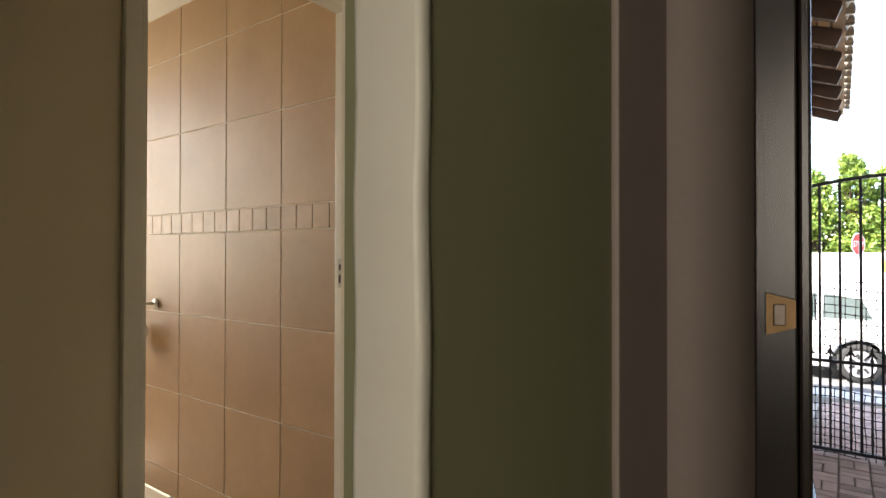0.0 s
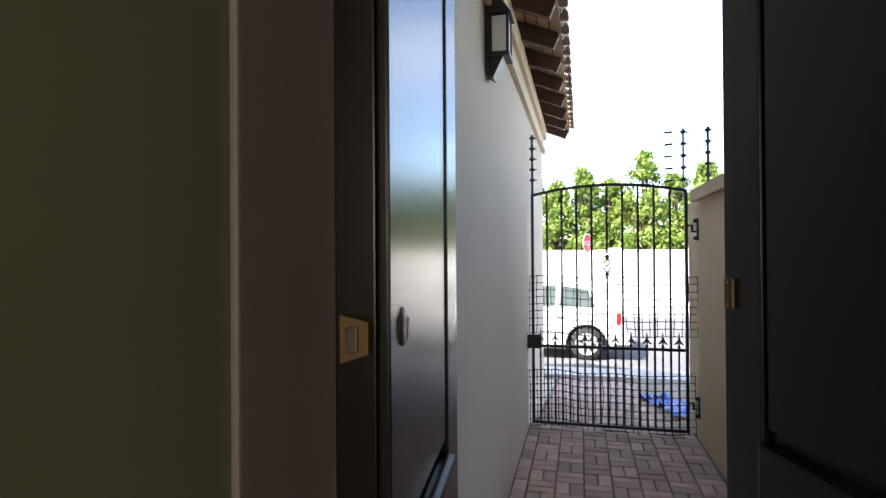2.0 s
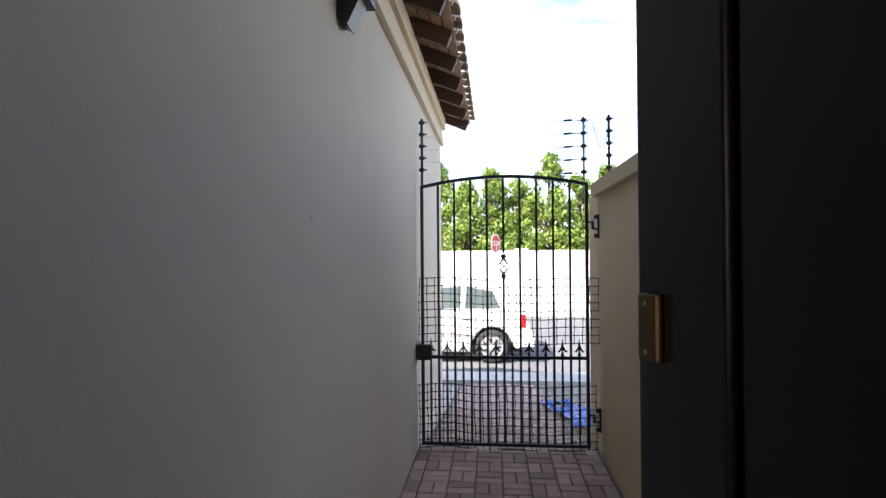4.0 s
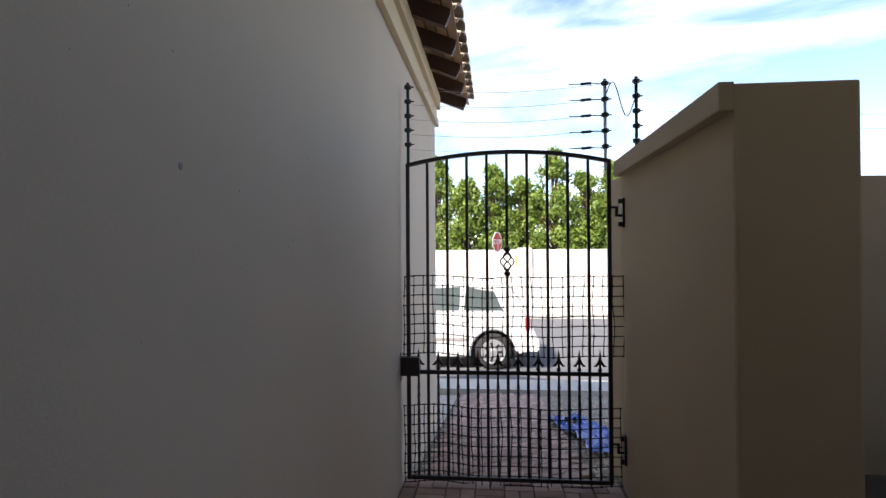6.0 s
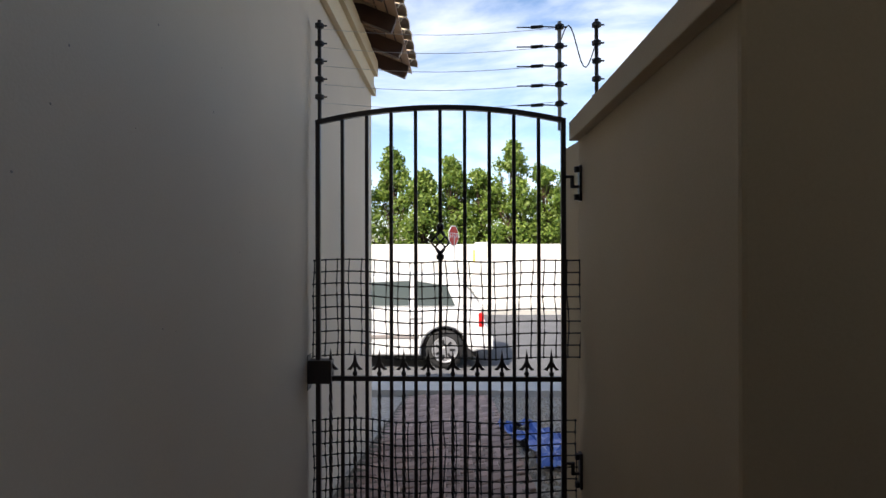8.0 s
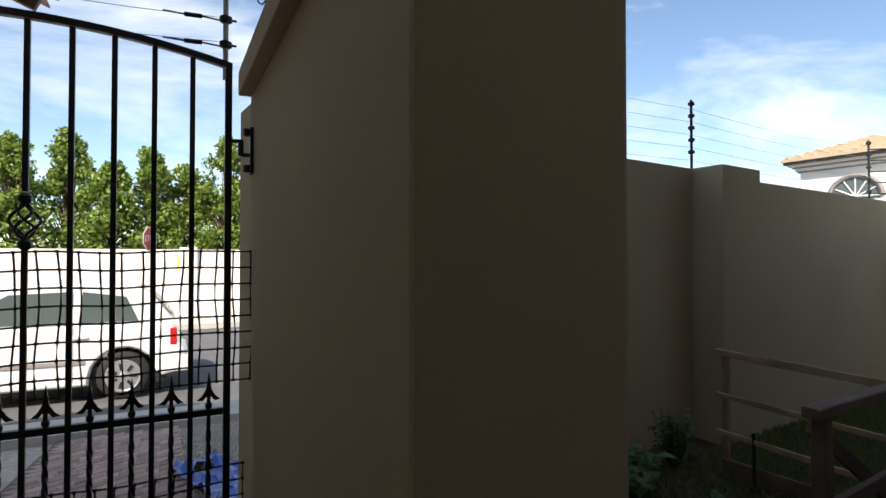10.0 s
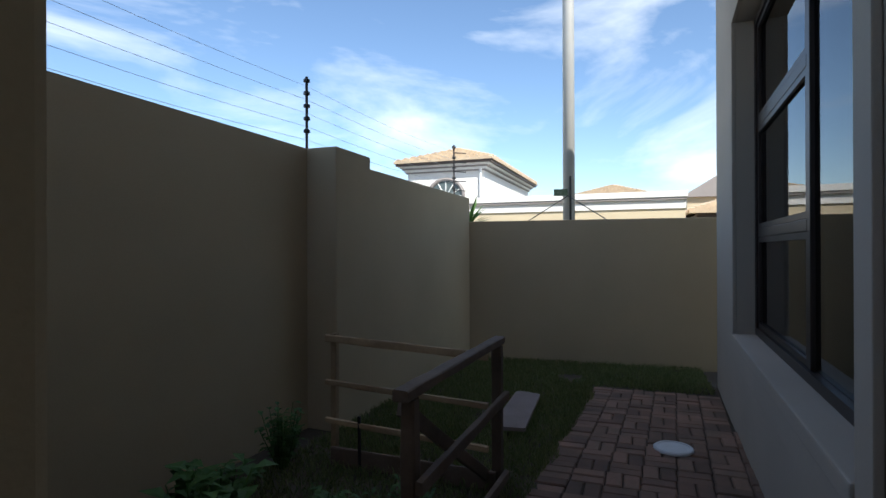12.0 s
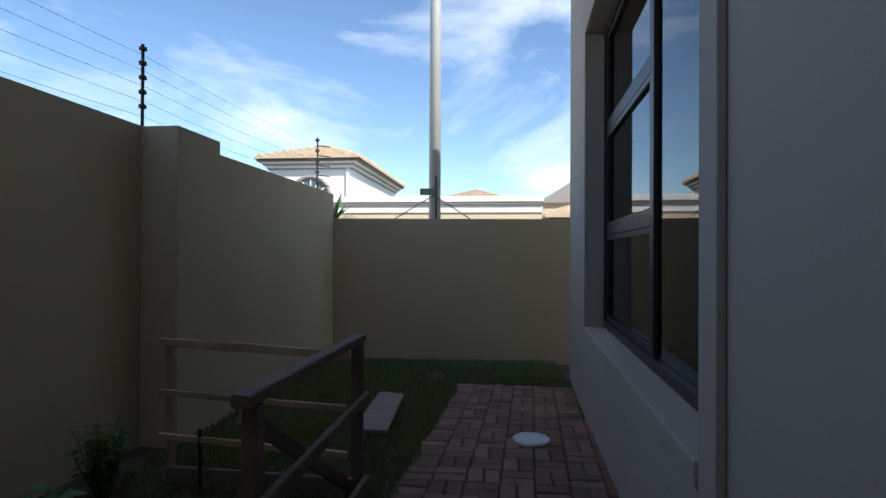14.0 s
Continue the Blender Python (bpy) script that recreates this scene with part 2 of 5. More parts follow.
def tube(bm, pts, r, seg=5):
    """One bent wire through the points."""
    pts = [Vector(p) for p in pts]
    rings = []
    for i, p in enumerate(pts):
        d = (pts[min(i + 1, len(pts) - 1)] - pts[max(i - 1, 0)]).to_track_quat("Z", "Y").to_matrix()
        rings.append([bm.verts.new(p + d @ Vector((r * math.cos(2 * math.pi * k / seg), r * math.sin(2 * math.pi * k / seg), 0))) for k in range(seg)])
    for a, b in zip(rings, rings[1:]):
        for k in range(seg):
            bm.faces.new((a[k], a[(k + 1) % seg], b[(k + 1) % seg], b[k]))
    bm.faces.new(rings[0])
    bm.faces.new(rings[-1])


def lathe(bm, profile, seg=20, m=None):
    """Turns (radius, height) pairs about z, closed at both ends."""
    rings = []
    for r, z in profile:
        ring = [Vector((r * math.cos(2 * math.pi * i / seg), r * math.sin(2 * math.pi * i / seg), z)) for i in range(seg)]
        rings.append([bm.verts.new(m @ v if m else v) for v in ring])
    for a, b in zip(rings, rings[1:]):
        for i in range(seg):
            j = (i + 1) % seg
            bm.faces.new((a[i], a[j], b[j], b[i]))
    bm.faces.new(list(reversed(rings[0])))
    bm.faces.new(rings[-1])


def prism(bm, outline, depth, m):
    """An outline in local x, y pushed along local z by depth, posed by m."""
    lo = [bm.verts.new(m @ Vector((x, y, 0))) for x, y in outline]
    hi = [bm.verts.new(m @ Vector((x, y, depth))) for x, y in outline]
    n = len(outline)
    for i in range(n):
        bm.faces.new((lo[i], lo[(i + 1) % n], hi[(i + 1) % n], hi[i]))
    bm.faces.new(list(reversed(lo)))
    bm.faces.new(hi)


def soften(bm, width, segments=2):
    bmesh.ops.bevel(bm, geom=list(bm.edges), offset=width, segments=segments, affect="EDGES", profile=0.6)


def finish(name, bm, mat, smooth=False):
    bmesh.ops.recalc_face_normals(bm, faces=bm.faces)
    me = bpy.data.meshes.new(name)
    bm.to_mesh(me)
    bm.free()
    if smooth:
        me.shade_smooth()
    me.materials.append(mat)
    return new(name, me)


def part(name, bm, mat, parent, label="", smooth=False):
    ob = finish(name, bm, mat, smooth)
    ob.parent = parent
    return tagged(ob, label)


def empty(name, label, category, group=""):
    return tagged(new(name), label, category, group)


def structure(name, bm, mat, label, category="wall"):
    return tagged(finish(name, bm, mat), label, category, kind="structure")


def simple(boxes, bevel=0.0, m=None):
    bm = bmesh.new()
    for b in boxes:
        box(bm, *b, m)
    if bevel:
        soften(bm, bevel)
    return bm


# ---- setting: the house, walls, ground ----
# The garden and all beyond it lies askew to the passage: built square, then turned by GARDEN.
GARDEN = pose(1.805, 3.312, 0, 0, 0, math.degrees(0.113)) @ pose(-1.61, -3.295, 0)
garden_things = []


def since(before):
    """Top-level objects made since the set before was taken."""
    return [o for o in bpy.data.objects if o not in before and o.parent is None]


HOUSE_A, HOUSE_B = Vector((1.58, 2.865, 0)), Vector((6.6, 2.69, 0))
HDIR = (HOUSE_B - HOUSE_A).normalized()
HANG = math.degrees(math.atan2(HDIR.y, HDIR.x))
HOUSE = pose(HOUSE_A.x, HOUSE_A.y, 0, 0, 0, HANG)   # local x along the wall, local y out to the garden
HLEN = (HOUSE_B - HOUSE_A).length
WX0, WX1, WZ0, WZ1 = 1.34, 3.67, 0.46, 2.38          # window opening, along the wall
LX = 0.32                                            # face of the passage wall
TOPH, HIGH = 4.2, 7.7


def garden_z(x):
    return -0.1 - 0.025 * max(0.0, x - 3.6)


def street_z(y):
    return -0.1 - 0.6 * min(1.0, max(0.0, (y - 5.2) / 4.3))


# passage wall on the neighbour side, with the house behind it
bm = simple([(LX - 0.14, LX, 1.665, 6.94, -0.75, 2.62)])
structure("wall_passage", bm, M_CREAM, "cream plastered passage wall of the house")
structure("wall_front", simple([(-9, LX - 0.143, 6.80, 6.937, -0.75, 2.62)]), M_CREAM, "cream plastered front wall of the house")

# wall between lobby and yard, around the back door
structure("wall_door_head", simple([(0.339, 1.216, 1.268, 1.66, 2.163, 2.5)]), M_GREEN, "sage green wall above the back door")
structure("wall_door_side", simple([(1.22, 1.58, 1.22, 1.336, 0, 2.5)]), M_GREEN, "sage green wall beside the back door")
structure("wall_lobby_east", simple([(1.58, 1.7, -1.42, 1.336, 0, 2.5)]), M_GREEN, "sage green lobby wall")
structure("wall_lobby_south", simple([(0.339, 0.72, -1.42, -1.3, 0, 2.5), (1.5, 1.578, -1.42, -1.3, 0, 2.5), (0.72, 1.5, -1.42, -1.3, 0, 0.9), (0.72, 1.5, -1.42, -1.3, 2.1, 2.5)]), M_GREEN, "sage green lobby wall")
# wall with the plain opening to the corridor
structure("wall_west_1", simple([(0.242, 0.336, 0.93, 1.66, 0, 2.5)]), M_GREEN, "sage green wall beside the corridor")
structure("wall_west_2", simple([(0.205, 0.336, -1.42, 0.175, 0, 2.5)]), M_GREEN, "sage green wall beside the corridor")
structure("wall_west_3", simple([(0.205, 0.336, 0.175, 0.93, 2.06, 2.5)]), M_GREEN, "sage green wall above the corridor opening")
structure("floor_lobby", simple([(0.203, 1.7, -1.42, 1.3, -0.12, -0.004), (0.203, 0.56, 1.3, 1.66, -0.12, -0.004)]), M_FTILE, "pale tiled lobby floor", "floor")
structure("ceiling_lobby", simple([(0.13, 1.7, -1.42, 1.66, 2.503, 2.618)]), M_CEIL, "white painted lobby ceiling", "ceiling")
structure("step", simple([(0.565, 1.22, 1.303, 1.46, -0.12, -0.02)], 0.006), M_PAVE, "concrete threshold step at the back door", "step")

# bathroom shell
structure("wall_bath_north", simple([(-3.5, 0.176, 2.05, 2.15, 0, 2.5)]), M_GROUT, "tiled bathroom wall with pale grout")
structure("wall_bath_west_1", simple([(-3.6, -3.5, -0.6, 0.79, 0, 2.5)]), M_GROUT, "bathroom end wall beside the window")
structure("wall_bath_west_2", simple([(-3.6, -3.5, 1.7, 2.15, 0, 2.5)]), M_GROUT, "bathroom end wall beside the window")
structure("wall_bath_west_3", simple([(-3.6, -3.5, 0.79, 1.7, 0, 0.9)]), M_GROUT, "bathroom wall under the window")
structure("wall_bath_west_4", simple([(-3.6, -3.5, 0.79, 1.7, 2.45, 2.5)]), M_GROUT, "bathroom wall over the window")
structure("wall_bath_south", simple([(-3.5, 0.2, -0.72, -0.6, 0, 2.5)]), M_GROUT, "bathroom back wall")
structure("wall_bath_lobby", simple([(0.18, 0.240, 0.985, 1.662, 0, 2.5)]), M_GROUT, "bathroom side wall")
structure("wall_corridor_1", simple([(-0.835, -0.735, -0.6, 1.21, 0, 2.5)]), M_DOOR, "cream painted corridor wall beside the bathroom door")
structure("wall_corridor_2", simple([(-0.835, -0.735, 1.935, 2.047, 0, 2.5)]), M_DOOR, "cream painted corridor wall beside the bathroom door")
structure("wall_corridor_3", simple([(-0.835, -0.735, 1.21, 1.935, 2.10, 2.5)]), M_DOOR, "cream painted wall above the bathroom door")
structure("floor_bathroom", simple([(-3.5, 0.2, -0.6, 2.05, -0.12, -0.012)]), M_GROUT, "bathroom floor grout", "floor")
structure("ceiling_bathroom", simple([(-3.6, 0.127, -0.72, 2.15, 2.503, 2.61)]), M_CEIL, "white bathroom ceiling", "ceiling")

before = set(bpy.data.objects)
# tall house beside the garden: wall with a window opening
WT = 0.24
for i, (a, b, c, d) in enumerate(((-0.34, WX0, -0.4, TOPH), (WX1, HLEN, -0.4, TOPH), (WX0, WX1, -0.4, WZ0), (WX0, WX1, WZ1, TOPH))):
    structure("wall_house_%d" % (i + 1), simple([(a, b, -WT, 0, c, d)], 0, HOUSE), M_HOUSE, "cream plastered house wall beside the garden")
structure("wall_house_end", simple([(HLEN - 0.24, HLEN - 0.003, -6, -WT - 0.003, -0.4, TOPH)], 0, HOUSE), M_CREAM, "cream plastered end wall of the house")
# overhang added out of view to keep sky light off pier and wall
structure("house_eaves", simple([(-1.0, 4.0, 0.003, 1.5, 3.15, 3.27)], 0, HOUSE), M_BOARD, "unseen boarded slab added to shade the pier and house wall", "eaves")
# room behind the window
structure("wall_room_back", simple([(0.2, HLEN - 0.3, -2.9, -2.8, -0.2, 2.7)], 0, HOUSE), M_DOOR, "cream wall of the room behind the window")
structure("ceiling_room", simple([(0.2, HLEN - 0.3, -2.8, -WT - 0.003, 2.6, 2.7)], 0, HOUSE), M_CEIL, "white ceiling of the room", "ceiling")
structure("floor_room", simple([(0.2, HLEN - 0.3, -2.8, -WT - 0.003, -0.2, -0.05)], 0, HOUSE), M_FTILE, "pale floor of the room", "floor")

garden_things += since(before)
structure("wall_house_passage", simple([(1.584, 1.72, 1.34, 2.62, -0.3, TOPH)]), M_CREAM, "cream plastered house wall beside the passage")
# upper wall and stepped roof: unseen sun blockers, sized by the shadows they throw
structure("wall_house_upper", simple([(-4.5, 1.58, 1.0, 1.2, 2.63, HIGH)]), M_CREAM, "unseen cream wall added above the back door to block the sun")
structure("house_roof", simple([(-4.5, 1.6, -6, 1.2, HIGH, HIGH + 0.15), (1.603, 6.7, -6, 2.6, TOPH + 0.003, TOPH + 0.12), (1.603, 5.2, -6, 2.4, TOPH + 0.12, 5.9)]), M_ROOF, "unseen stepped terracotta roof blocks added to shade passage and garden", "roof")
structure("wall_house_back", simple([(-8.5, 6.6, -6.1, -5.95, -0.4, HIGH)]), M_CREAM, "cream plastered back wall of the house")

# wall pier between passage and garden, with its cap
structure("wall_pier", simple([(1.552, 1.904, 3.712, 5.16, -0.8, 1.692)], 0.012), M_CREAM2, "cream plastered wall between passage and garden")
structure("wall_pier_cap", simple([(1.508, 1.553, 3.710, 5.14, 1.61, 1.696)], 0.005), M_CREAM2, "plaster coping on the passage wall", "coping")

# garden walls
structure("wall_garden_end", simple([(1.72, 1.9, 5.163, 5.27, -0.6, 1.63)]), M_CREAM2, "cream plastered garden wall end")
before = set(bpy.data.objects)
structure("wall_garden_1", simple([(1.60, 4.40, 5.25, 5.45, -0.6, 1.63)], 0.0), M_CREAM2, "cream plastered garden wall")
structure("wall_garden_pier", simple([(4.403, 4.85, 5.04, 5.45, -0.4, 1.632)], 0.01), M_CREAM2, "cream plastered garden wall pier")
structure("wall_garden_2", simple([(4.853, 7.18, 5.05, 5.25, -0.5, 1.555)], 0.01), M_CREAM2, "cream plastered garden wall")
BACK0, BACK1 = Vector((7.18, 5.26, 0)), Vector((7.40, 2.2, 0))
bd = (BACK1 - BACK0)
BACK = pose(BACK0.x, BACK0.y, 0, 0, 0, math.degrees(math.atan2(bd.y, bd.x)))
structure("wall_garden_back", simple([(0, bd.length, 0, 0.2, -0.5, 1.30)], 0.01, BACK), M_CREAM2, "low cream plastered wall closing the garden")

garden_things += since(before)

# ground: one sheet to the horizon, lower at the street
bm = bmesh.new()
xs = [-900, -60, -12, -3, 0.2, 1.7, 3.6, 7.5, 12, 60, 900]
ys = [-900, -60, -8, 1.2, 5.2, 6.0, 7.0, 8.0, 9.5, 12, 25, 60, 900]
grid = {}
for x in xs:
    for y in ys:
        z = street_z(y) - 0.06 if y > 5.2 else garden_z(min(x, 7.5)) - 0.06
        grid[x, y] = bm.verts.new((x, y, z - (0.5 if -8 < y < 1.21 and -12 < x < 1.71 else 0)))
for x0, x1 in zip(xs, xs[1:]):
    for y0, y1 in zip(ys, ys[1:]):
        bm.faces.new((grid[x0, y0], grid[x1, y0], grid[x1, y1], grid[x0, y1]))
structure("ground", bm, M_LAND, "dry earth ground", "ground")
structure("road", simple([(-60, 60, 10.15, 18.0, -0.80, -0.705)]), M_ASPH, "grey asphalt street", "road")
structure("pavement_near", simple([(-60, 60, 9.45, 10.0, -0.80, -0.64)]), M_PAVE, "pale concrete kerb strip along the street", "pavement")
structure("kerb", simple([(-60, 60, 10.003, 10.147, -0.80, -0.66)], 0.02), M_PAVE, "pale concrete kerb", "kerb")
structure("pavement_far", simple([(-60, 60, 18.003, 20.0, -0.80, -0.58)]), M_PAVE, "pale pavement across the street", "pavement")

bm = bmesh.new()
for x0, x1, y0, y1 in ((0.32, 1.56, 1.3, 5.25), (1.56, 3.0, 2.9, 3.78)):
    box(bm, x0, x1, y0, y1, -0.2, -0.118)
structure("paving_bed", bm, M_SAND, "sandy joints under the paving", "paving")

# soil and gravel sheets
before = set(bpy.data.objects)
bm = bmesh.new()
NX, NY = 40, 18
gv = [[None] * (NY + 1) for _ in range(NX + 1)]
for i in range(NX + 1):
    for j in range(NY + 1):
        x, y = 1.75 + (7.3 - 1.75) * i / NX, 2.6 + (5.3 - 2.6) * j / NY
        on = y < 3.72 and x < 6.3
        z = garden_z(x) - (0.010 if on else 0.0) + (0 if on else 0.015 * noise.noise(Vector((x * 3, y * 3, 0))))
        gv[i][j] = bm.verts.new((x, y, z))
for i in range(NX):
    for j in range(NY):
        bm.faces.new((gv[i][j], gv[i + 1][j], gv[i + 1][j + 1], gv[i][j + 1]))
structure("garden_bed", bm, M_SOIL, "damp garden soil", "soil")
garden_things += since(before)
bm = bmesh.new()
gr = [[bm.verts.new((x, y, street_z(y) - 0.035 + 0.02 * noise.noise(Vector((x * 4, y * 4, 2))))) for y in np.linspace(5.15, 9.45, 24)] for x in np.linspace(-4, 9, 50)]
for a, b in zip(gr, gr[1:]):
    for j in range(23):
        if not (b[j].co.x > 1.85 and a[j].co.y < 6.4):
            bm.faces.new((a[j], b[j], b[j + 1], a[j + 1]))
structure("gravel_verge", bm, M_GRAVEL, "pale gravel beside the path to the street", "gravel")
bm = bmesh.new()
dv = [[bm.verts.new((x, y, street_z(y) - 0.014)) for y in np.linspace(5.2, 9.45, 8)] for x in (0.36, 1.36)]
for j in range(7):
    bm.faces.new((dv[0][j], dv[1][j], dv[1][j + 1], dv[0][j + 1]))
structure("path_bed", bm, M_SAND, "sandy bed of the path outside the gate", "paving")


# ---- doors and lobby things ----
def leaf_door(name, label, length, m, s, e, escutcheon_at, keep_at, edge_keep_at):
    """A dark plank door leaf: stiles s and e wide, panels between grooves, a moulded rail; local x along it, y its room face (towards -y)."""
    d = empty(name, label, "door")
    d.matrix_world = m
    part("slab", simple([(0, length, 0, 0.036, 0.0, 2.06)], 0.002), M_DARK, d)
    part("stile", simple([(0, s, -0.012, -0.001, 0.0, 2.06)], 0.003), M_DARK, d)
    part("stile", simple([(length - e, length, -0.012, -0.001, 0.0, 2.06)], 0.003), M_DARK, d)
    part("panel", simple([(s + 0.008, length - e - 0.010, -0.009, -0.001, 1.02, 1.94)], 0.003), M_DARK, d)
    part("rail", simple([(s + 0.002, length - e - 0.002, -0.024, -0.001, 0.90, 1.0)], 0.009), M_DARK, d, "glossy moulded middle rail")
    part("rail", simple([(s + 0.002, length - e - 0.002, -0.012, -0.001, 1.95, 2.06)], 0.003), M_DARK, d)
    part("panel", simple([(s + 0.008, length - e - 0.010, -0.007, -0.001, 0.15, 0.88)], 0.003), M_DARK, d)
    if escutcheon_at:
        x, z = escutcheon_at
        bm = bmesh.new()
        lathe(bm, [(0.021, 0), (0.021, 0.002), (0.016, 0.004)], 20, pose(x, -0.012, z, 90) @ Matrix.Diagonal((0.7, 0.85, 0.6, 1)))
        p = part("escutcheon", bm, M_AGED, d, "tarnished oval keyhole plate", True)
        bm = bmesh.new()
        lathe(bm, [(0.005, 0), (0.005, 0.001)], 12, pose(x, -0.0165, z + 0.004, 90))
        box(bm, x - 0.002, x + 0.002, -0.0175, -0.0165, z - 0.012, z + 0.002)
        part("keyhole", bm, M_INSUL, p)
    if keep_at:
        x, z = keep_at
        k = part("lock_keep", simple([(x - 0.012, x + 0.012, -0.019, -0.0125, z - 0.025, z + 0.025)], 0.003), M_BRASS, d, "worn brass lock keep")
        bm = bmesh.new()
        for dz in (-0.018, 0.018):
            lathe(bm, [(0.002, 0), (0.0015, 0.0006)], 10, pose(x, -0.0195, z + dz, 90))
        part("screw", bm, M_STEEL, k)
    if edge_keep_at:
        y, z = edge_keep_at
        bm = bmesh.new()
        prism(bm, [(-0.014, -0.012), (0.010, -0.020), (0.010, 0.020), (-0.014, 0.014)], 0.016, pose(-0.0165, y, z, 90, 0, 90))
        k = part("latch_case", bm, M_BRASS, d, "worn brass rim latch case")
        part("latch_tongue", simple([(-0.021, -0.017, y - 0.006, y + 0.004, z - 0.010, z + 0.010)], 0.001), M_AGED, k)
        bm = bmesh.new()
        rod(bm, (-0.012, y + 0.004, 0.87), (-0.012, y + 0.004, 1.005), 0.007, 10)
        box(bm, -0.005, -0.0005, y - 0.010, y + 0.014, 0.86, 0.98)
        part("edge_bolt", bm, M_IRON, d, "black iron bolt let into the door edge")
    return d


# the narrow leaf, hinged at the frame and swung in: its face looks to +x
leaf_door("back_door", "narrow dark varnished wooden door leaf standing open", 0.437, pose(0.557, 1.222, -0.03, 0, 0, 95.4), 0.078, 0.102, (0.045, 1.218), None, (0.016, 1.215))
ang = math.degrees(math.atan2(1.80 - 1.12, 0.968 - 1.17))
ln = math.hypot(1.80 - 1.12, 0.968 - 1.17)
leaf_door("back_door", "dark varnished wooden door leaf standing open beside the doorway", ln, pose(0.968, 1.80, -0.03, 0, 0, ang + 180), 0.098, 0.085, None, (0.022, 1.215), None)

fr = empty("door_frame", "brown painted frame of the back door", "door frame")
part("jamb", simple([(0.339, 0.515, 1.592, 1.66, -0.003, 2.1)], 0.004), M_MAUVE, fr)
# strip on the wall face: the corner's shade put in as a brown piece
part("lining", simple([(0.3365, 0.348, 1.335, 1.590, -0.003, 2.1)], 0.004), M_MAUVE, fr, "thin brown strip standing for corner shade beside the door")
part("jamb", simple([(1.17, 1.218, 1.2, 1.345, -0.02, 2.1)], 0.004), M_FRAME, fr)
part("head", simple([(0.339, 1.218, 1.21, 1.66, 2.103, 2.16)], 0.004), M_FRAME, fr)

# corner of the corridor opening and the bathroom door frame
dt = empty("corner_trim", "uneven white gloss trim on the corridor wall corner", "wall trim")
bm = simple([(0.269, 0.339, 0.912, 0.9295, 0, 2.06)], 0.006)
bmesh.ops.subdivide_edges(bm, edges=[e for e in bm.edges if abs(e.verts[0].co.z - e.verts[1].co.z) > 1], cuts=50)
for v in bm.verts:
    v.co.x += 0.003 * noise.noise(Vector((v.co.y * 9, v.co.z * 7, 1)))
    v.co.y += 0.003 * noise.noise(Vector((v.co.y * 9, v.co.z * 9, 5)))
part("reveal", bm, M_WHITE, dt, "", True)
bf = empty("bathroom_door_frame", "cream gloss frame of the open bathroom doorway", "door frame")
part("jamb", simple([(-0.84, -0.728, 1.212, 1.226, 0, 2.084)], 0.003), M_WHITE, bf)
part("jamb", simple([(-0.84, -0.728, 1.919, 1.933, 0, 2.084)], 0.003), M_WHITE, bf)
part("head", simple([(-0.84, -0.728, 1.212, 1.933, 2.085, 2.099)], 0.003), M_WHITE, bf)
part("architrave", simple([(-0.734, -0.716, 1.170, 1.211, 0, 2.13)], 0.004), M_WHITE, bf)
part("architrave", simple([(-0.734, -0.716, 1.934, 1.975, 0, 2.13)], 0.004), M_WHITE, bf)
part("architrave", simple([(-0.734, -0.716, 1.212, 1.933, 2.1, 2.13)], 0.004), M_WHITE, bf)
sp = part("strike_plate", simple([(-0.822, -0.802, 1.9172, 1.9188, 1.125, 1.225)]), M_STEEL, bf, "steel strike plate")
part("latch_hole", simple([(-0.817, -0.807, 1.9162, 1.9171, 1.185, 1.205)]), M_INSUL, sp)
part("bolt_hole", simple([(-0.817, -0.807, 1.9162, 1.9171, 1.14, 1.17)]), M_INSUL, sp)
# unseen window and area lamp, both added to brighten the dark lobby
lob = tagged(new("window_3"), "added unseen lobby window with a pale frame round the fill lamp", "window", kind="structure")
part("window_frame", simple([(0.72, 0.76, -1.38, -1.34, 0.9, 2.1), (1.46, 1.5, -1.38, -1.34, 0.9, 2.1), (0.76, 1.46, -1.38, -1.34, 0.9, 0.94), (0.76, 1.46, -1.38, -1.34, 2.06, 2.1)]), M_WHITE, lob)
lob_lamp = new("lobby_daylight", bpy.data.lights.new("lobby_daylight", "AREA"))
lob_lamp.data.shape, lob_lamp.data.size, lob_lamp.data.size_y, lob_lamp.data.energy = "RECTANGLE", 0.7, 1.1, 3.0
lob_lamp.data.color = (1.0, 0.92, 0.80)
lob_lamp.matrix_world = look((1.11, -1.33, 1.5), (0.4, 0.6, 1.3))
# toilet paper holder on the tiled wall
th = empty("toilet_roll_holder", "chrome toilet roll holder with a white roll on the tiled wall", "roll holder")
bm = bmesh.new()
lathe(bm, [(0.026, 0), (0.026, 0.008), (0.014, 0.014)], 18, pose(-2.33, 2.040, 0.98, 90))
rod(bm, (-2.33, 2.035, 0.98), (-2.33, 1.97, 0.98), 0.008)
rod(bm, (-2.33, 1.97, 0.98), (-2.33, 1.97, 0.85), 0.006)
rod(bm, (-2.33, 1.97, 0.85), (-2.51, 1.97, 0.85), 0.006)
part("bracket", bm, M_STEEL, th, "", True)
bm = bmesh.new()
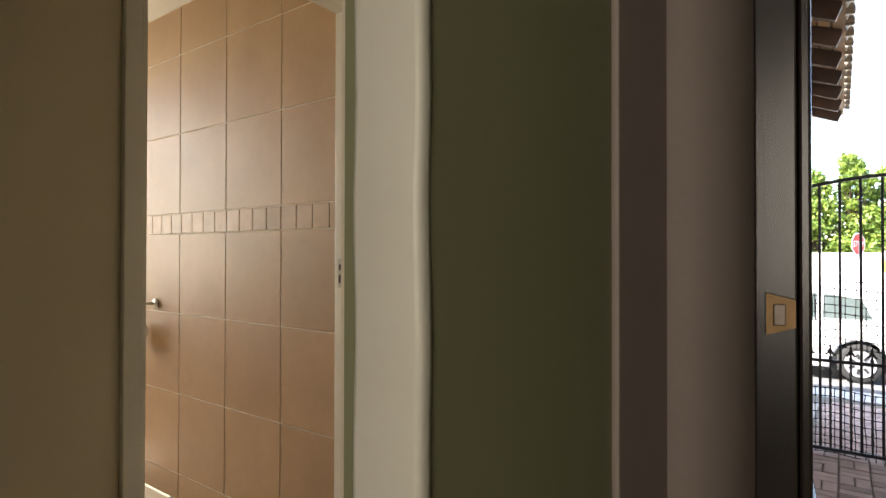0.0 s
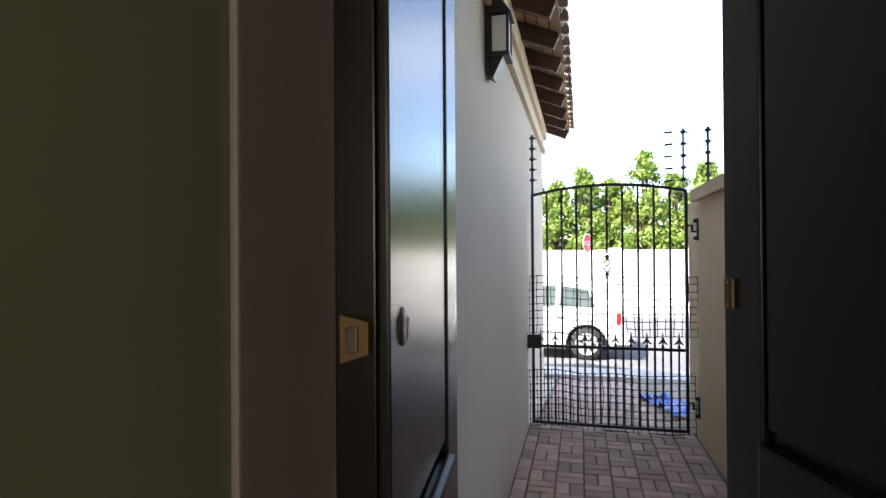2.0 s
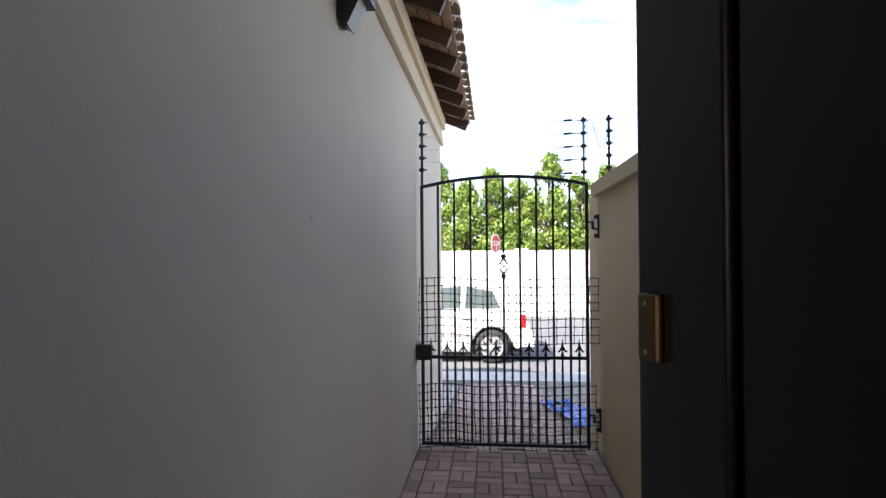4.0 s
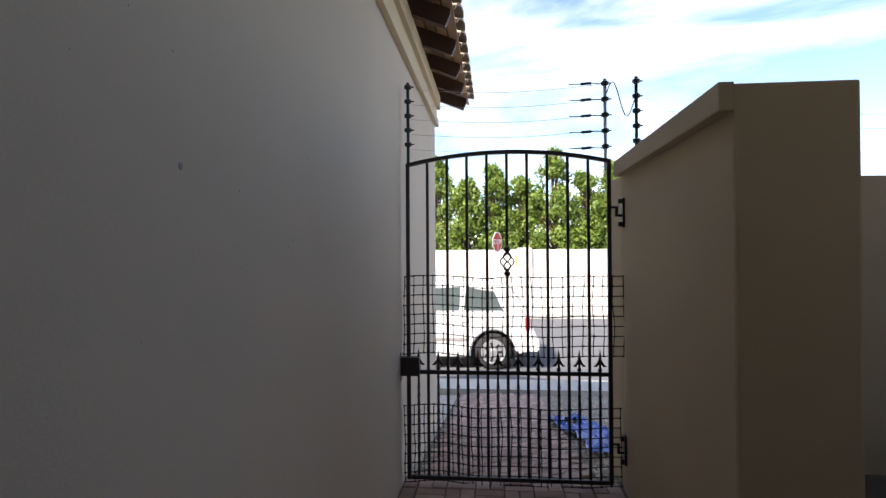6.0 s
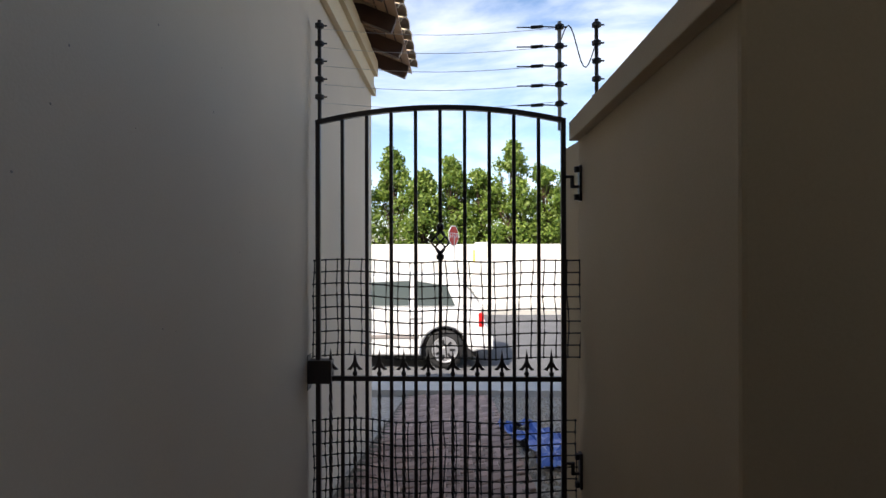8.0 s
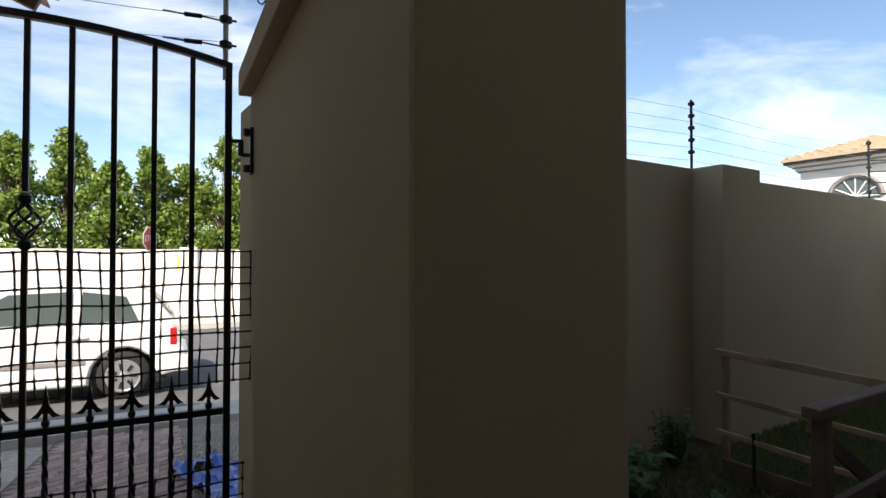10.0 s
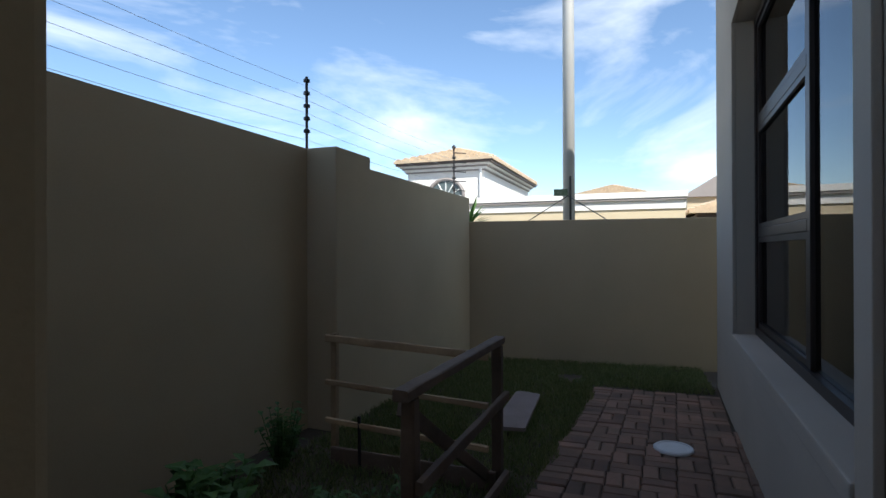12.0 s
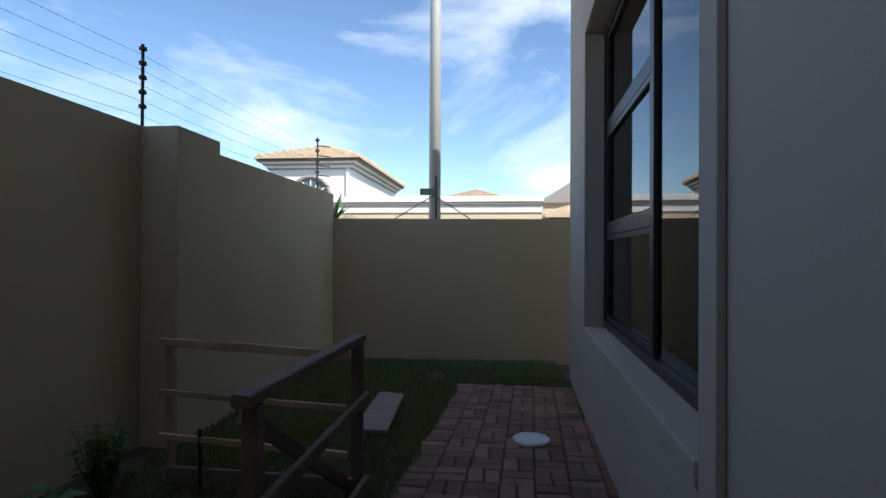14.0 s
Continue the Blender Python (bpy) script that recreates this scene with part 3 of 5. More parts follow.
for r0, r1 in ((0.055, 0.02),):
    prof = [(r1, -0.05), (r0 - 0.003, -0.05), (r0, -0.047), (r0, 0.047), (r0 - 0.003, 0.05), (r1, 0.05)]
    seg = 28
    rings = [[bm.verts.new((-2.42 + z, 1.97 + r * math.cos(2 * math.pi * i / seg), 0.83 + r * math.sin(2 * math.pi * i / seg))) for i in range(seg)] for r, z in prof]
    rings.append(rings[0])
    for a, b in zip(rings, rings[1:]):
        for i in range(seg):
            bm.faces.new((a[i], a[(i + 1) % seg], b[(i + 1) % seg], b[i]))
part("paper_roll", bm, M_PAPER, th, "white toilet paper roll", True)
bw = tagged(new("window_2"), "bathroom window with a pale frame", "window", kind="structure")
part("window_frame", simple([(-3.57, -3.53, 0.79, 0.83, 0.9, 2.45), (-3.57, -3.53, 1.66, 1.7, 0.9, 2.45), (-3.57, -3.53, 0.83, 1.66, 0.9, 0.94), (-3.57, -3.53, 0.83, 1.66, 2.41, 2.45)]), M_WHITE, bw)
win_lamp = new("bathroom_daylight", bpy.data.lights.new("bathroom_daylight", "AREA"))
win_lamp.data.shape, win_lamp.data.size, win_lamp.data.size_y, win_lamp.data.energy = "RECTANGLE", 0.8, 1.3, 4.2
win_lamp.data.color = (1.0, 0.90, 0.72)
win_lamp.matrix_world = look((-3.55, 1.22, 1.65), (0, 1.22, 1.05))


# ---- passage: lamp, eaves, gate ----
lamp = empty("wall_lantern", "black metal wall lantern with glass panes coloured bright white", "wall lamp")
LY, LZ = 3.24, 2.03
part("back_plate", simple([(LX, LX + 0.02, LY - 0.06, LY + 0.06, LZ + 0.02, LZ + 0.36)], 0.004), M_IRON, lamp)
bm = bmesh.new()
prism(bm, [(0, 0.02), (0.025, 0.0), (0.075, 0.10), (0, 0.10)], 0.10, pose(LX + 0.01, LY + 0.05, LZ, 90, 0, 0))
part("lower_bracket", bm, M_IRON, lamp)
part("glass_body", simple([(LX + 0.02, LX + 0.10, LY - 0.055, LY + 0.055, LZ + 0.11, LZ + 0.27)], 0.003), M_BRIGHT_PANE, lamp, "glass lantern body, white for the sky seen through it")
bm = bmesh.new()
for yy in (-0.062, 0.05):
    box(bm, LX + 0.095, LX + 0.107, LY + yy, LY + yy + 0.012, LZ + 0.10, LZ + 0.28)
    box(bm, LX + 0.02, LX + 0.032, LY + yy, LY + yy + 0.012, LZ + 0.10, LZ + 0.28)
box(bm, LX + 0.02, LX + 0.11, LY - 0.065, LY + 0.065, LZ + 0.09, LZ + 0.108)
part("cage", bm, M_IRON, lamp)
bm = bmesh.new()
prism(bm, [(0, 0), (0.115, 0), (0.08, 0.05), (0.035, 0.075), (0, 0.08)], 0.14, pose(LX + 0.003, LY + 0.07, LZ + 0.275, 90, 0, 0))
part("cap", bm, M_IRON, lamp)

structure("trim_cornice", simple([(LX + 0.001, LX + 0.035, 1.67, 6.97, 2.34, 2.40), (LX + 0.001, LX + 0.02, 1.67, 6.96, 2.40, 2.50), (LX + 0.001, LX + 0.05, 1.67, 6.98, 2.50, 2.62)], 0.004), M_CORN, "stepped plaster cornice under the eaves", "cornice")
roof = empty("eaves_roof", "terracotta tiled roof edge on brown stained rafters", "roof")
SL = math.radians(22)
# roof plane: falls towards +x; z at x is RZ - tan * (x - LX)
RZ = 2.74
def roof_z(x):
    return RZ - math.tan(SL) * (x - LX)
EAVE = 0.60
raft_me = None
y = 1.5
while y < 7.25:
    if raft_me is None:
        bm = bmesh.new()
        prism(bm, [(-0.5, roof_z(LX - 0.5)), (-0.5, roof_z(LX - 0.5) - 0.11), (EAVE - LX - 0.03, roof_z(EAVE) - 0.10), (EAVE - LX, roof_z(EAVE) - 0.03), (EAVE - LX, roof_z(EAVE))], 0.045, pose(LX, 0, 0, 90, 0, 0))
        ob = part("rafter", bm, M_RAFT, roof)
        raft_me = ob.data
    else:
        ob = new("rafter", raft_me)
        ob.parent = roof
    ob.location = (0, y, 0)
    y += 0.47
for k in range(4):
    x0 = LX + 0.01 + k * 0.075
    bm = bmesh.new()
    prism(bm, [(x0, roof_z(x0) + 0.002), (x0 + 0.062, roof_z(x0 + 0.062) + 0.002), (x0 + 0.062, roof_z(x0 + 0.062) + 0.016), (x0, roof_z(x0) + 0.016)], 5.9, pose(0, 7.3, 0, 90, 0, 0))
    part("soffit_board", bm, M_BOARD, roof)
# barge rafter end and roof body behind
bm = bmesh.new()
prism(bm, [(-5, roof_z(LX - 2.2) - 1.15), (-2.2, roof_z(LX - 2.2) + 0.02), (EAVE - LX - 0.02, roof_z(EAVE) + 0.02), (EAVE - LX - 0.02, roof_z(EAVE) + 0.05), (-2.2, roof_z(LX - 2.2) + 0.05), (-5, roof_z(LX - 2.2) - 1.1)], 5.9, pose(LX, 7.3, 0, 90, 0, 0))
part("roof_deck", bm, M_RAFT, roof)
tile_me = None
for i in range(29):
    for row in range(2):
        if tile_me is None:
            bm = bmesh.new()
            prof = [(0.1 * math.cos(a), 0.055 * math.sin(a)) for a in np.linspace(0, math.pi, 9)]
            inner = [(0.085 * math.cos(a), 0.042 * math.sin(a)) for a in np.linspace(math.pi, 0, 9)]
            prism(bm, prof + inner, 0.34, Matrix.Identity(4))
            ob = part("roof_tile", bm, M_ROOF, roof)
            tile_me = ob.data
        else:
            ob = new("roof_tile", tile_me)
            ob.parent = roof
        x = EAVE + 0.045 - row * 0.28
        ob.matrix_world = pose(x, 1.5 + i * 0.203, roof_z(x) + 0.05 + row * 0.012, 0, -90 - 22, 0) @ pose(0, 0, 0, 0, 0, 90) @ pose(0, 0, 0, 0, 0, -90 + 180)
        ob.matrix_world = Matrix.Translation((x, 1.5 + i * 0.203 + 0.004 * random.uniform(-1, 1), roof_z(x) + 0.05 + row * 0.012)) @ Matrix(((0, 0, -math.cos(SL), 0), (1, 0, 0, 0), (0, 1, math.sin(SL), 0), (0, 0, 0, 1)))

# wrought-iron gate
GY, GX0, GX1, GZ0, GZ1, GR = 5.09, 0.352, 1.483, -0.07, 1.69, 0.53
gate = empty("iron_gate", "black wrought-iron garden gate with arched top and spear points", "gate")


def gate_top(x):
    u = (x - GX0) / (GX1 - GX0) * 2 - 1
    return GZ1 + 0.065 * (1 - u * u)


def bar(x0, x1, z0, z1, w=0.008):
    return simple([(x0, x1, GY - w, GY + w, z0, z1)], 0.002)


part("stile", bar(GX0, GX0 + 0.022, GZ0, GZ1, 0.011), M_IRON, gate)
part("stile", bar(GX1 - 0.022, GX1, GZ0, GZ1, 0.011), M_IRON, gate)
part("bottom_rail", bar(GX0 + 0.023, GX1 - 0.023, GZ0, GZ0 + 0.022, 0.011), M_IRON, gate)
part("middle_rail", bar(GX0 + 0.023, GX1 - 0.023, GR - 0.011, GR + 0.011, 0.011), M_IRON, gate)
bm = bmesh.new()
N = 28
pts = [(GX0 + (GX1 - GX0) * i / N) for i in range(N + 1)]
rings = []
for x in pts:
    z = gate_top(x)
    rings.append([bm.verts.new((x, GY + a, z + b)) for a, b in ((-0.011, -0.01), (0.011, -0.01), (0.011, 0.012), (-0.011, 0.012))])
for a, b in zip(rings, rings[1:]):
    for i in range(4):
        bm.faces.new((a[i], a[(i + 1) % 4], b[(i + 1) % 4], b[i]))
bm.faces.new(rings[0])
bm.faces.new(rings[-1])
part("arched_rail", bm, M_IRON, gate)
SP = (GX1 - GX0 - 0.022) / 10
for k in range(1, 10):
    x = GX0 + 0.011 + k * SP
    zt = gate_top(x) - 0.011
    if k == 5:
        part("bar", bar(x - 0.008, x + 0.008, 1.235, zt), M_IRON, gate)
        part("bar", bar(x - 0.008, x + 0.008, GZ0 + 0.023, 1.065), M_IRON, gate)
        bm = bmesh.new()
        for a0 in range(4):
            prev = None
            for i in range(15):
                u = i / 14
                a = a0 * math.pi / 2 + u * math.pi * 1.0
                r = 0.034 * math.sin(math.pi * u) + 0.004
                p = (x + r * math.cos(a), GY + r * math.sin(a), 1.095 + 0.105 * u)
                if prev:
                    rod(bm, prev, p, 0.0045, 6)
                prev = p
        part("basket", bm, M_IRON, gate, "twisted iron basket ornament")
        for z in (1.08, 1.215):
            bm = bmesh.new()
            lathe(bm, [(0.010, -0.016), (0.018, -0.007), (0.018, 0.007), (0.010, 0.016)], 12, pose(x, GY, z))
            part("collar", bm, M_IRON, gate)
    else:
        part("bar", bar(x - 0.008, x + 0.008, GZ0 + 0.023, zt), M_IRON, gate)
spear_me = twist_me = None
for k in range(10):
    x = GX0 + 0.011 + (k + 0.5) * SP
    if spear_me is None:
        bm = bmesh.new()
        prism(bm, [(-0.005, 0), (0.005, 0), (0.006, 0.042), (0.018, 0.027), (0.036, 0.030), (0.021, 0.043), (0.009, 0.064), (0.0, 0.125), (-0.009, 0.064), (-0.021, 0.043), (-0.036, 0.030), (-0.018, 0.027), (-0.006, 0.042)], 0.008, pose(0, 0.004, 0, 90))
        lathe(bm, [(0.007, 0), (0.011, 0.006), (0.011, 0.016), (0.007, 0.022)], 10)
        ob = part("spear_point", bm, M_IRON, gate)
        spear_me = ob.data
        bm = bmesh.new()
        sq, rings = [(1, 1), (-1, 1), (-1, -1), (1, -1)], []
        for i in range(49):
            a = max(0, min(i - 4, 40)) / 40 * math.pi * 5
            z = -0.011 - (GR - 0.011 - GZ0 - 0.022) * i / 48
            rings.append([bm.verts.new((0.006 * (p * math.cos(a) - q * math.sin(a)), 0.006 * (p * math.sin(a) + q * math.cos(a)), z)) for p, q in sq])
        for a, b in zip(rings, rings[1:]):
            for i in range(4):
                bm.faces.new((a[i], a[(i + 1) % 4], b[(i + 1) % 4], b[i]))
        ob2 = part("twisted_bar", bm, M_IRON, gate)
        twist_me = ob2.data
    else:
        if k:
            ob = new("spear_point", spear_me)
        ob2 = new("twisted_bar", twist_me)
        ob.parent = ob2.parent = gate
    ob.location, ob2.location = (x, GY, GR + 0.011), (x, GY, GR)
lk = part("lock_box", simple([(GX0 - 0.035, GX0 + 0.075, GY - 0.03, GY + 0.03, GR - 0.02, GR + 0.085)], 0.004), M_IRON, gate)
part("lock_bar", simple([(GX0 - 0.045, GX0 - 0.03, GY - 0.035, GY + 0.035, GR - 0.05, GR + 0.11)], 0.003), M_IRON, gate)
for hz in (0.12, 1.41):
    bm = simple([(1.540, 1.556, GY - 0.02, GY + 0.02, hz - 0.08, hz + 0.08)], 0.002)
    rod(bm, (1.532, GY, hz - 0.075), (1.532, GY, hz - 0.05), 0.012)
    rod(bm, (1.532, GY, hz + 0.05), (1.532, GY, hz + 0.075), 0.012)
    h = part("hinge", bm, M_IRON, gate)
    bm = bmesh.new()
    rod(bm, (GX1, GY, hz + 0.03), (1.512, GY, hz + 0.03), 0.007)
    rod(bm, (1.512, GY, hz + 0.035), (1.512, GY, hz - 0.02), 0.009)
    rod(bm, (1.512, GY, hz - 0.015), (1.545, GY, hz - 0.015), 0.007)
    part("hinge_hook", bm, M_IRON, h)


def net(name, z0, z1, x0, x1, sag, label):
    """A plastic net tied to the gate: strands that sag a little, knotted where they cross."""
    e = empty(name, label, "netting")
    cell = 0.055
    nx, nz = int(round((x1 - x0) / cell)), int(round((z1 - z0) / cell))
    def at(i, j):
        x, z = x0 + (x1 - x0) * i / nx, z0 + (z1 - z0) * j / nz
        return Vector((x + 0.012 * noise.noise(Vector((x * 5, z * 6, 3))), GY + 0.022 + 0.006 * noise.noise(Vector((x * 7, z * 7, 9))),
                       z + sag * noise.noise(Vector((x * 4.3, z * 1.1, 7))) + 0.02 * noise.noise(Vector((x * 3, 0, 4)))))
    for i in range(nx + 1):
        bm = bmesh.new()
        tube(bm, [at(i, j) for j in range(nz + 1)], 0.003, 4)
        for j in range(nz + 1):
            p = at(i, j)
            box(bm, p.x - 0.0045, p.x + 0.0045, p.y - 0.004, p.y + 0.004, p.z - 0.0045, p.z + 0.0045)
        part("upright_strand", bm, M_MESH, e)
    for j in range(nz + 1):
        bm = bmesh.new()
        tube(bm, [at(i, j) for i in range(nx + 1)], 0.003, 4)
        part("cross_strand", bm, M_MESH, e)
    return e


net("plastic_netting", 0.62, 1.06, 0.335, 1.553, 0.012, "black plastic netting tied across the middle of the gate")
net("plastic_netting", -0.10, 0.33, 0.335, 1.53, 0.010, "black plastic netting tied across the foot of the gate")


def wire_post(x, y, z0, z1, n, mat, name="fence_post", label="black electric fence post with ring insulators"):
    p = empty(name, label, "fence post", "electric fence posts")
    bm = bmesh.new()
    rod(bm, (x, y, z0), (x, y, z1), 0.009, 8)
    part("post", bm, mat, p)
    for i in range(n):
        z = z1 - 0.025 - i * (z1 - z0 - 0.06) / n
        bm = bmesh.new()
        lathe(bm, [(0.010, -0.014), (0.021, -0.008), (0.021, 0.008), (0.010, 0.014)], 10, pose(x, y, z))
        rod(bm, (x, y, z), (x + 0.035, y, z), 0.004, 6)
        part("insulator", bm, M_INSUL, p)
    return p


def wires(name, a, b, zs, label, r=0.0012):
    for z in zs:
        bm = bmesh.new()
        tube(bm, [Vector(a).lerp(Vector(b), i / 8) + Vector((0, 0, z - 0.03 * math.sin(math.pi * i / 8))) for i in range(9)], r, 4)
        tagged(finish(name, bm, M_POLE), label, "wire", "electric fence wires")


wire_post(0.362, GY + 0.03, 1.70, 2.17, 5, M_IRON)
wire_post(1.466, GY + 0.05, 1.66, 2.16, 5, M_POLE, label="pale electric fence post with ring insulators")
wire_post(1.63, 5.12, 1.69, 2.16, 5, M_IRON)
wires("fence_wire", (0.38, GY + 0.03, 0), (1.44, GY + 0.05, 0), [1.79 + 0.085 * i for i in range(5)], "thin electric fence wire over the gate")
for i in range(5):
    z = 1.775 + i * 0.09
    sg = empty("wire_strainer", "black spring strainer on the electric fence", "strainer", "wire strainers")
    bm = bmesh.new()
    rod(bm, (1.45, GY + 0.05, z), (1.39, GY + 0.05, z + 0.003), 0.003, 6)
    rod(bm, (1.39, GY + 0.05, z + 0.003), (1.335, GY + 0.05, z), 0.008, 8)
    rod(bm, (1.335, GY + 0.05, z), (1.27, GY + 0.05, z), 0.003, 6)
    part("spring", bm, M_INSUL, sg)
bm = bmesh.new()
tube(bm, [(1.475 + 0.155 * i / 14, GY + 0.055 - 0.02 * i / 14, 2.08 + 0.08 * math.sin(i / 2) - 0.08 * i / 14) for i in range(15)], 0.003)
tagged(finish("loose_cable", bm, M_INSUL), "loose black cable between electric fence posts", "cable")

# pits and a plaster chip in the passage wall
rnd = random.Random(21)
for k in range(26):
    bm = bmesh.new()
    r = rnd.uniform(0.0012, 0.003)
    lathe(bm, [(r, 0), (r * 0.8, 0.0006), (r * 0.3, 0.0008)], 6, pose(LX, rnd.uniform(2.5, 4.3), rnd.uniform(0.7, 1.75), 0, 90))
    part("pit", bm, M_STRIPE, bpy.data.objects["wall_passage"])
bm = bmesh.new()
lathe(bm, [(0.007, 0), (0.006, 0.0008), (0.002, 0.001)], 7, pose(LX, 2.91, 1.345, 0, 90))
tagged(finish("wall_patch", bm, M_STRIPE), "small grey plaster chip on the passage wall", "patch")


# ---- house window onto the garden ----
before = set(bpy.data.objects)
win = tagged(new("window_1"), "bronze aluminium house window with a tilted top light", "window", kind="structure")
FY = -0.13
def hpart(name, boxes, mat, bevel=0.0, label=""):
    return part(name, simple(boxes, bevel, HOUSE), mat, win, label)
F = 0.045
WM = WX0 + 1.04
hpart("window_sill", [(WX0 + 0.002, WX1 - 0.002, -0.12, 0.03, WZ0 - 0.05, WZ0 + 0.012)], M_HOUSE, 0.008)
hpart("window_frame", [(WX0 + 0.002, WX0 + F, FY - 0.03, FY + 0.03, WZ0 + 0.015, WZ1 - 0.002), (WX1 - F, WX1 - 0.002, FY - 0.03, FY + 0.03, WZ0 + 0.015, WZ1 - 0.002),
      (WX0 + F, WX1 - F, FY - 0.03, FY + 0.03, WZ0 + 0.015, WZ0 + F + 0.015), (WX0 + F, WX1 - F, FY - 0.03, FY + 0.03, WZ1 - F, WZ1 - 0.002)], M_ALU)
hpart("mullion", [(WM - 0.024, WM + 0.024, FY - 0.034, FY + 0.02, WZ0 + F + 0.018, WZ1 - F - 0.003)], M_ALU, 0.004)
hpart("transom", [(WM + 0.027, WX1 - F - 0.003, FY - 0.03, FY + 0.02, 1.06, 1.11)], M_ALU, 0.004)
hpart("transom", [(WM + 0.027, WX1 - F - 0.003, FY - 0.03, FY + 0.02, 1.71, 1.76)], M_ALU, 0.004)
for x0, x1, z0, z1 in ((WX0 + F, WM - 0.025, WZ0 + F + 0.018, WZ1 - F), (WM + 0.025, WX1 - F, WZ0 + F + 0.018, 1.06), (WM + 0.025, WX1 - F, 1.11, 1.71), (WM + 0.025, WX1 - F, 1.76, WZ1 - F)):
    p = hpart("pane", [(x0, x1, FY - 0.004, FY + 0.002, z0, z1)], M_GLASS)
    p.visible_shadow = False
    if x0 > WM:
        hpart("sash", [(x0 + 0.002, x0 + 0.028, FY + 0.004, FY + 0.018, z0 + 0.002, z1 - 0.002), (x1 - 0.03, x1 - 0.002, FY + 0.004, FY + 0.018, z0 + 0.002, z1 - 0.002),
              (x0 + 0.028, x1 - 0.03, FY + 0.004, FY + 0.018, z0 + 0.002, z0 + 0.03), (x0 + 0.028, x1 - 0.03, FY + 0.004, FY + 0.018, z1 - 0.03, z1 - 0.002)], M_ALU)
# plaster band round the opening
structure("trim_window", simple([(WX0 - 0.12, WX0 - 0.002, 0.001, 0.022, WZ0 - 0.16, WZ1 + 0.12), (WX1 + 0.002, WX1 + 0.12, 0.001, 0.022, WZ0 - 0.16, WZ1 + 0.12),
          (WX0 - 0.002, WX1 + 0.002, 0.001, 0.022, WZ1 + 0.002, WZ1 + 0.12), (WX0 - 0.002, WX1 + 0.002, 0.001, 0.022, WZ0 - 0.16, WZ0 - 0.055)], 0.004, HOUSE), M_HOUSE, "raised plaster band round the house window", "trim")
bm = bmesh.new()
n = 60
top = [bm.verts.new(HOUSE @ Vector((WX0 + 0.1 + 2.1 * i / n, FY - 0.14 + 0.025 * math.sin(i * 1.15) + 0.01 * math.sin(i * 2.9), 2.36))) for i in range(n + 1)]
bot = [bm.verts.new(HOUSE @ Vector((WX0 + 0.1 + 2.1 * i / n, FY - 0.14 + 0.032 * math.sin(i * 1.15 + 0.3) + 0.012 * math.sin(i * 2.7), 0.38))) for i in range(n + 1)]
for i in range(31, n):
    bm.faces.new((top[i], top[i + 1], bot[i + 1], bot[i]))
bmesh.ops.delete(bm, geom=[v for v in bm.verts if not v.link_faces], context="VERTS")
cur = tagged(finish("curtain", bm, M_CURT, True), "sheer grey curtain hanging behind the house window", "curtain")
so = cur.modifiers.new("thick", "SOLIDIFY")
so.thickness = 0.004

# ---- garden: pen, plank, lid, plants ----
FENCE = 0.56
PA, PB, PC = (3.95, 4.78), (3.915, 3.905), (2.975, 3.93)


def beam(a, b, w, h):
    """A wooden batten from a to b, w thick across and h high, with worn edges."""
    a, b = Vector(a), Vector(b)
    d = b - a
    t = d.to_track_quat("X", "Z").to_matrix().to_4x4()
    bm = bmesh.new()
    L = d.length
    cuts = 8
    rings = []
    for i in range(cuts + 1):
        u = i / cuts
        rings.append([bm.verts.new(a + t.to_3x3() @ Vector((L * u, p * w / 2 + 0.003 * noise.noise(Vector((L * u * 5, p * 3, q + a.x * 3))), q * h / 2 + 0.004 * noise.noise(Vector((L * u * 6, q * 4, p + a.y * 5))))))
                      for p, q in ((-1, -0.8), (-0.8, -1), (0.8, -1), (1, -0.8), (1, 0.8), (0.8, 1), (-0.8, 1), (-1, 0.8))])
    for r0, r1 in zip(rings, rings[1:]):
        for i in range(8):
            bm.faces.new((r0[i], r0[(i + 1) % 8], r1[(i + 1) % 8], r1[i]))
    bm.faces.new(rings[0])
    bm.faces.new(rings[-1])
    return bm


pen = empty("wooden_pen", "weathered wooden garden pen of posts, rails and a diagonal brace", "wooden fence")
gz = -0.12
part("post", beam((*PA, gz), (*PA, FENCE), 0.032, 0.034), M_PALEW, pen)
part("post", beam((*PB, gz), (*PB, FENCE - 0.01), 0.045, 0.045), M_FENCEW, pen)
part("post", beam((PB[0] + 0.05, PB[1] + 0.004, gz), (PB[0] + 0.05, PB[1] + 0.004, FENCE - 0.05), 0.035, 0.03), M_FENCEW, pen)
part("post", beam((*PC, gz), (*PC, FENCE - 0.012), 0.045, 0.05), M_FENCEW, pen)
for z, w in ((FENCE - 0.02, 0.036), (0.315, 0.026), (0.12, 0.026)):
    part("rail", beam((PA[0] - 0.035, PA[1] + 0.03, z), (PB[0] - 0.05, PB[1] + 0.03, z - 0.03), 0.02, w), M_PALEW, pen, "pale raw pine rail")
part("board", beam((PA[0] - 0.03, PA[1], -0.06), (PB[0] - 0.03, PB[1], -0.06), 0.02, 0.09), M_FENCEW, pen)
part("rail", beam((PC[0] - 0.07, PC[1] + 0.0, FENCE + 0.012), (PB[0] + 0.05, PB[1] + 0.0, FENCE + 0.012), 0.05, 0.034), M_FENCEW, pen, "grey weathered top rail")
part("rail", beam((PC[0] - 0.04, PC[1] - 0.045, 0.30), (PB[0], PB[1] - 0.045, 0.33), 0.024, 0.04), M_FENCEW, pen)
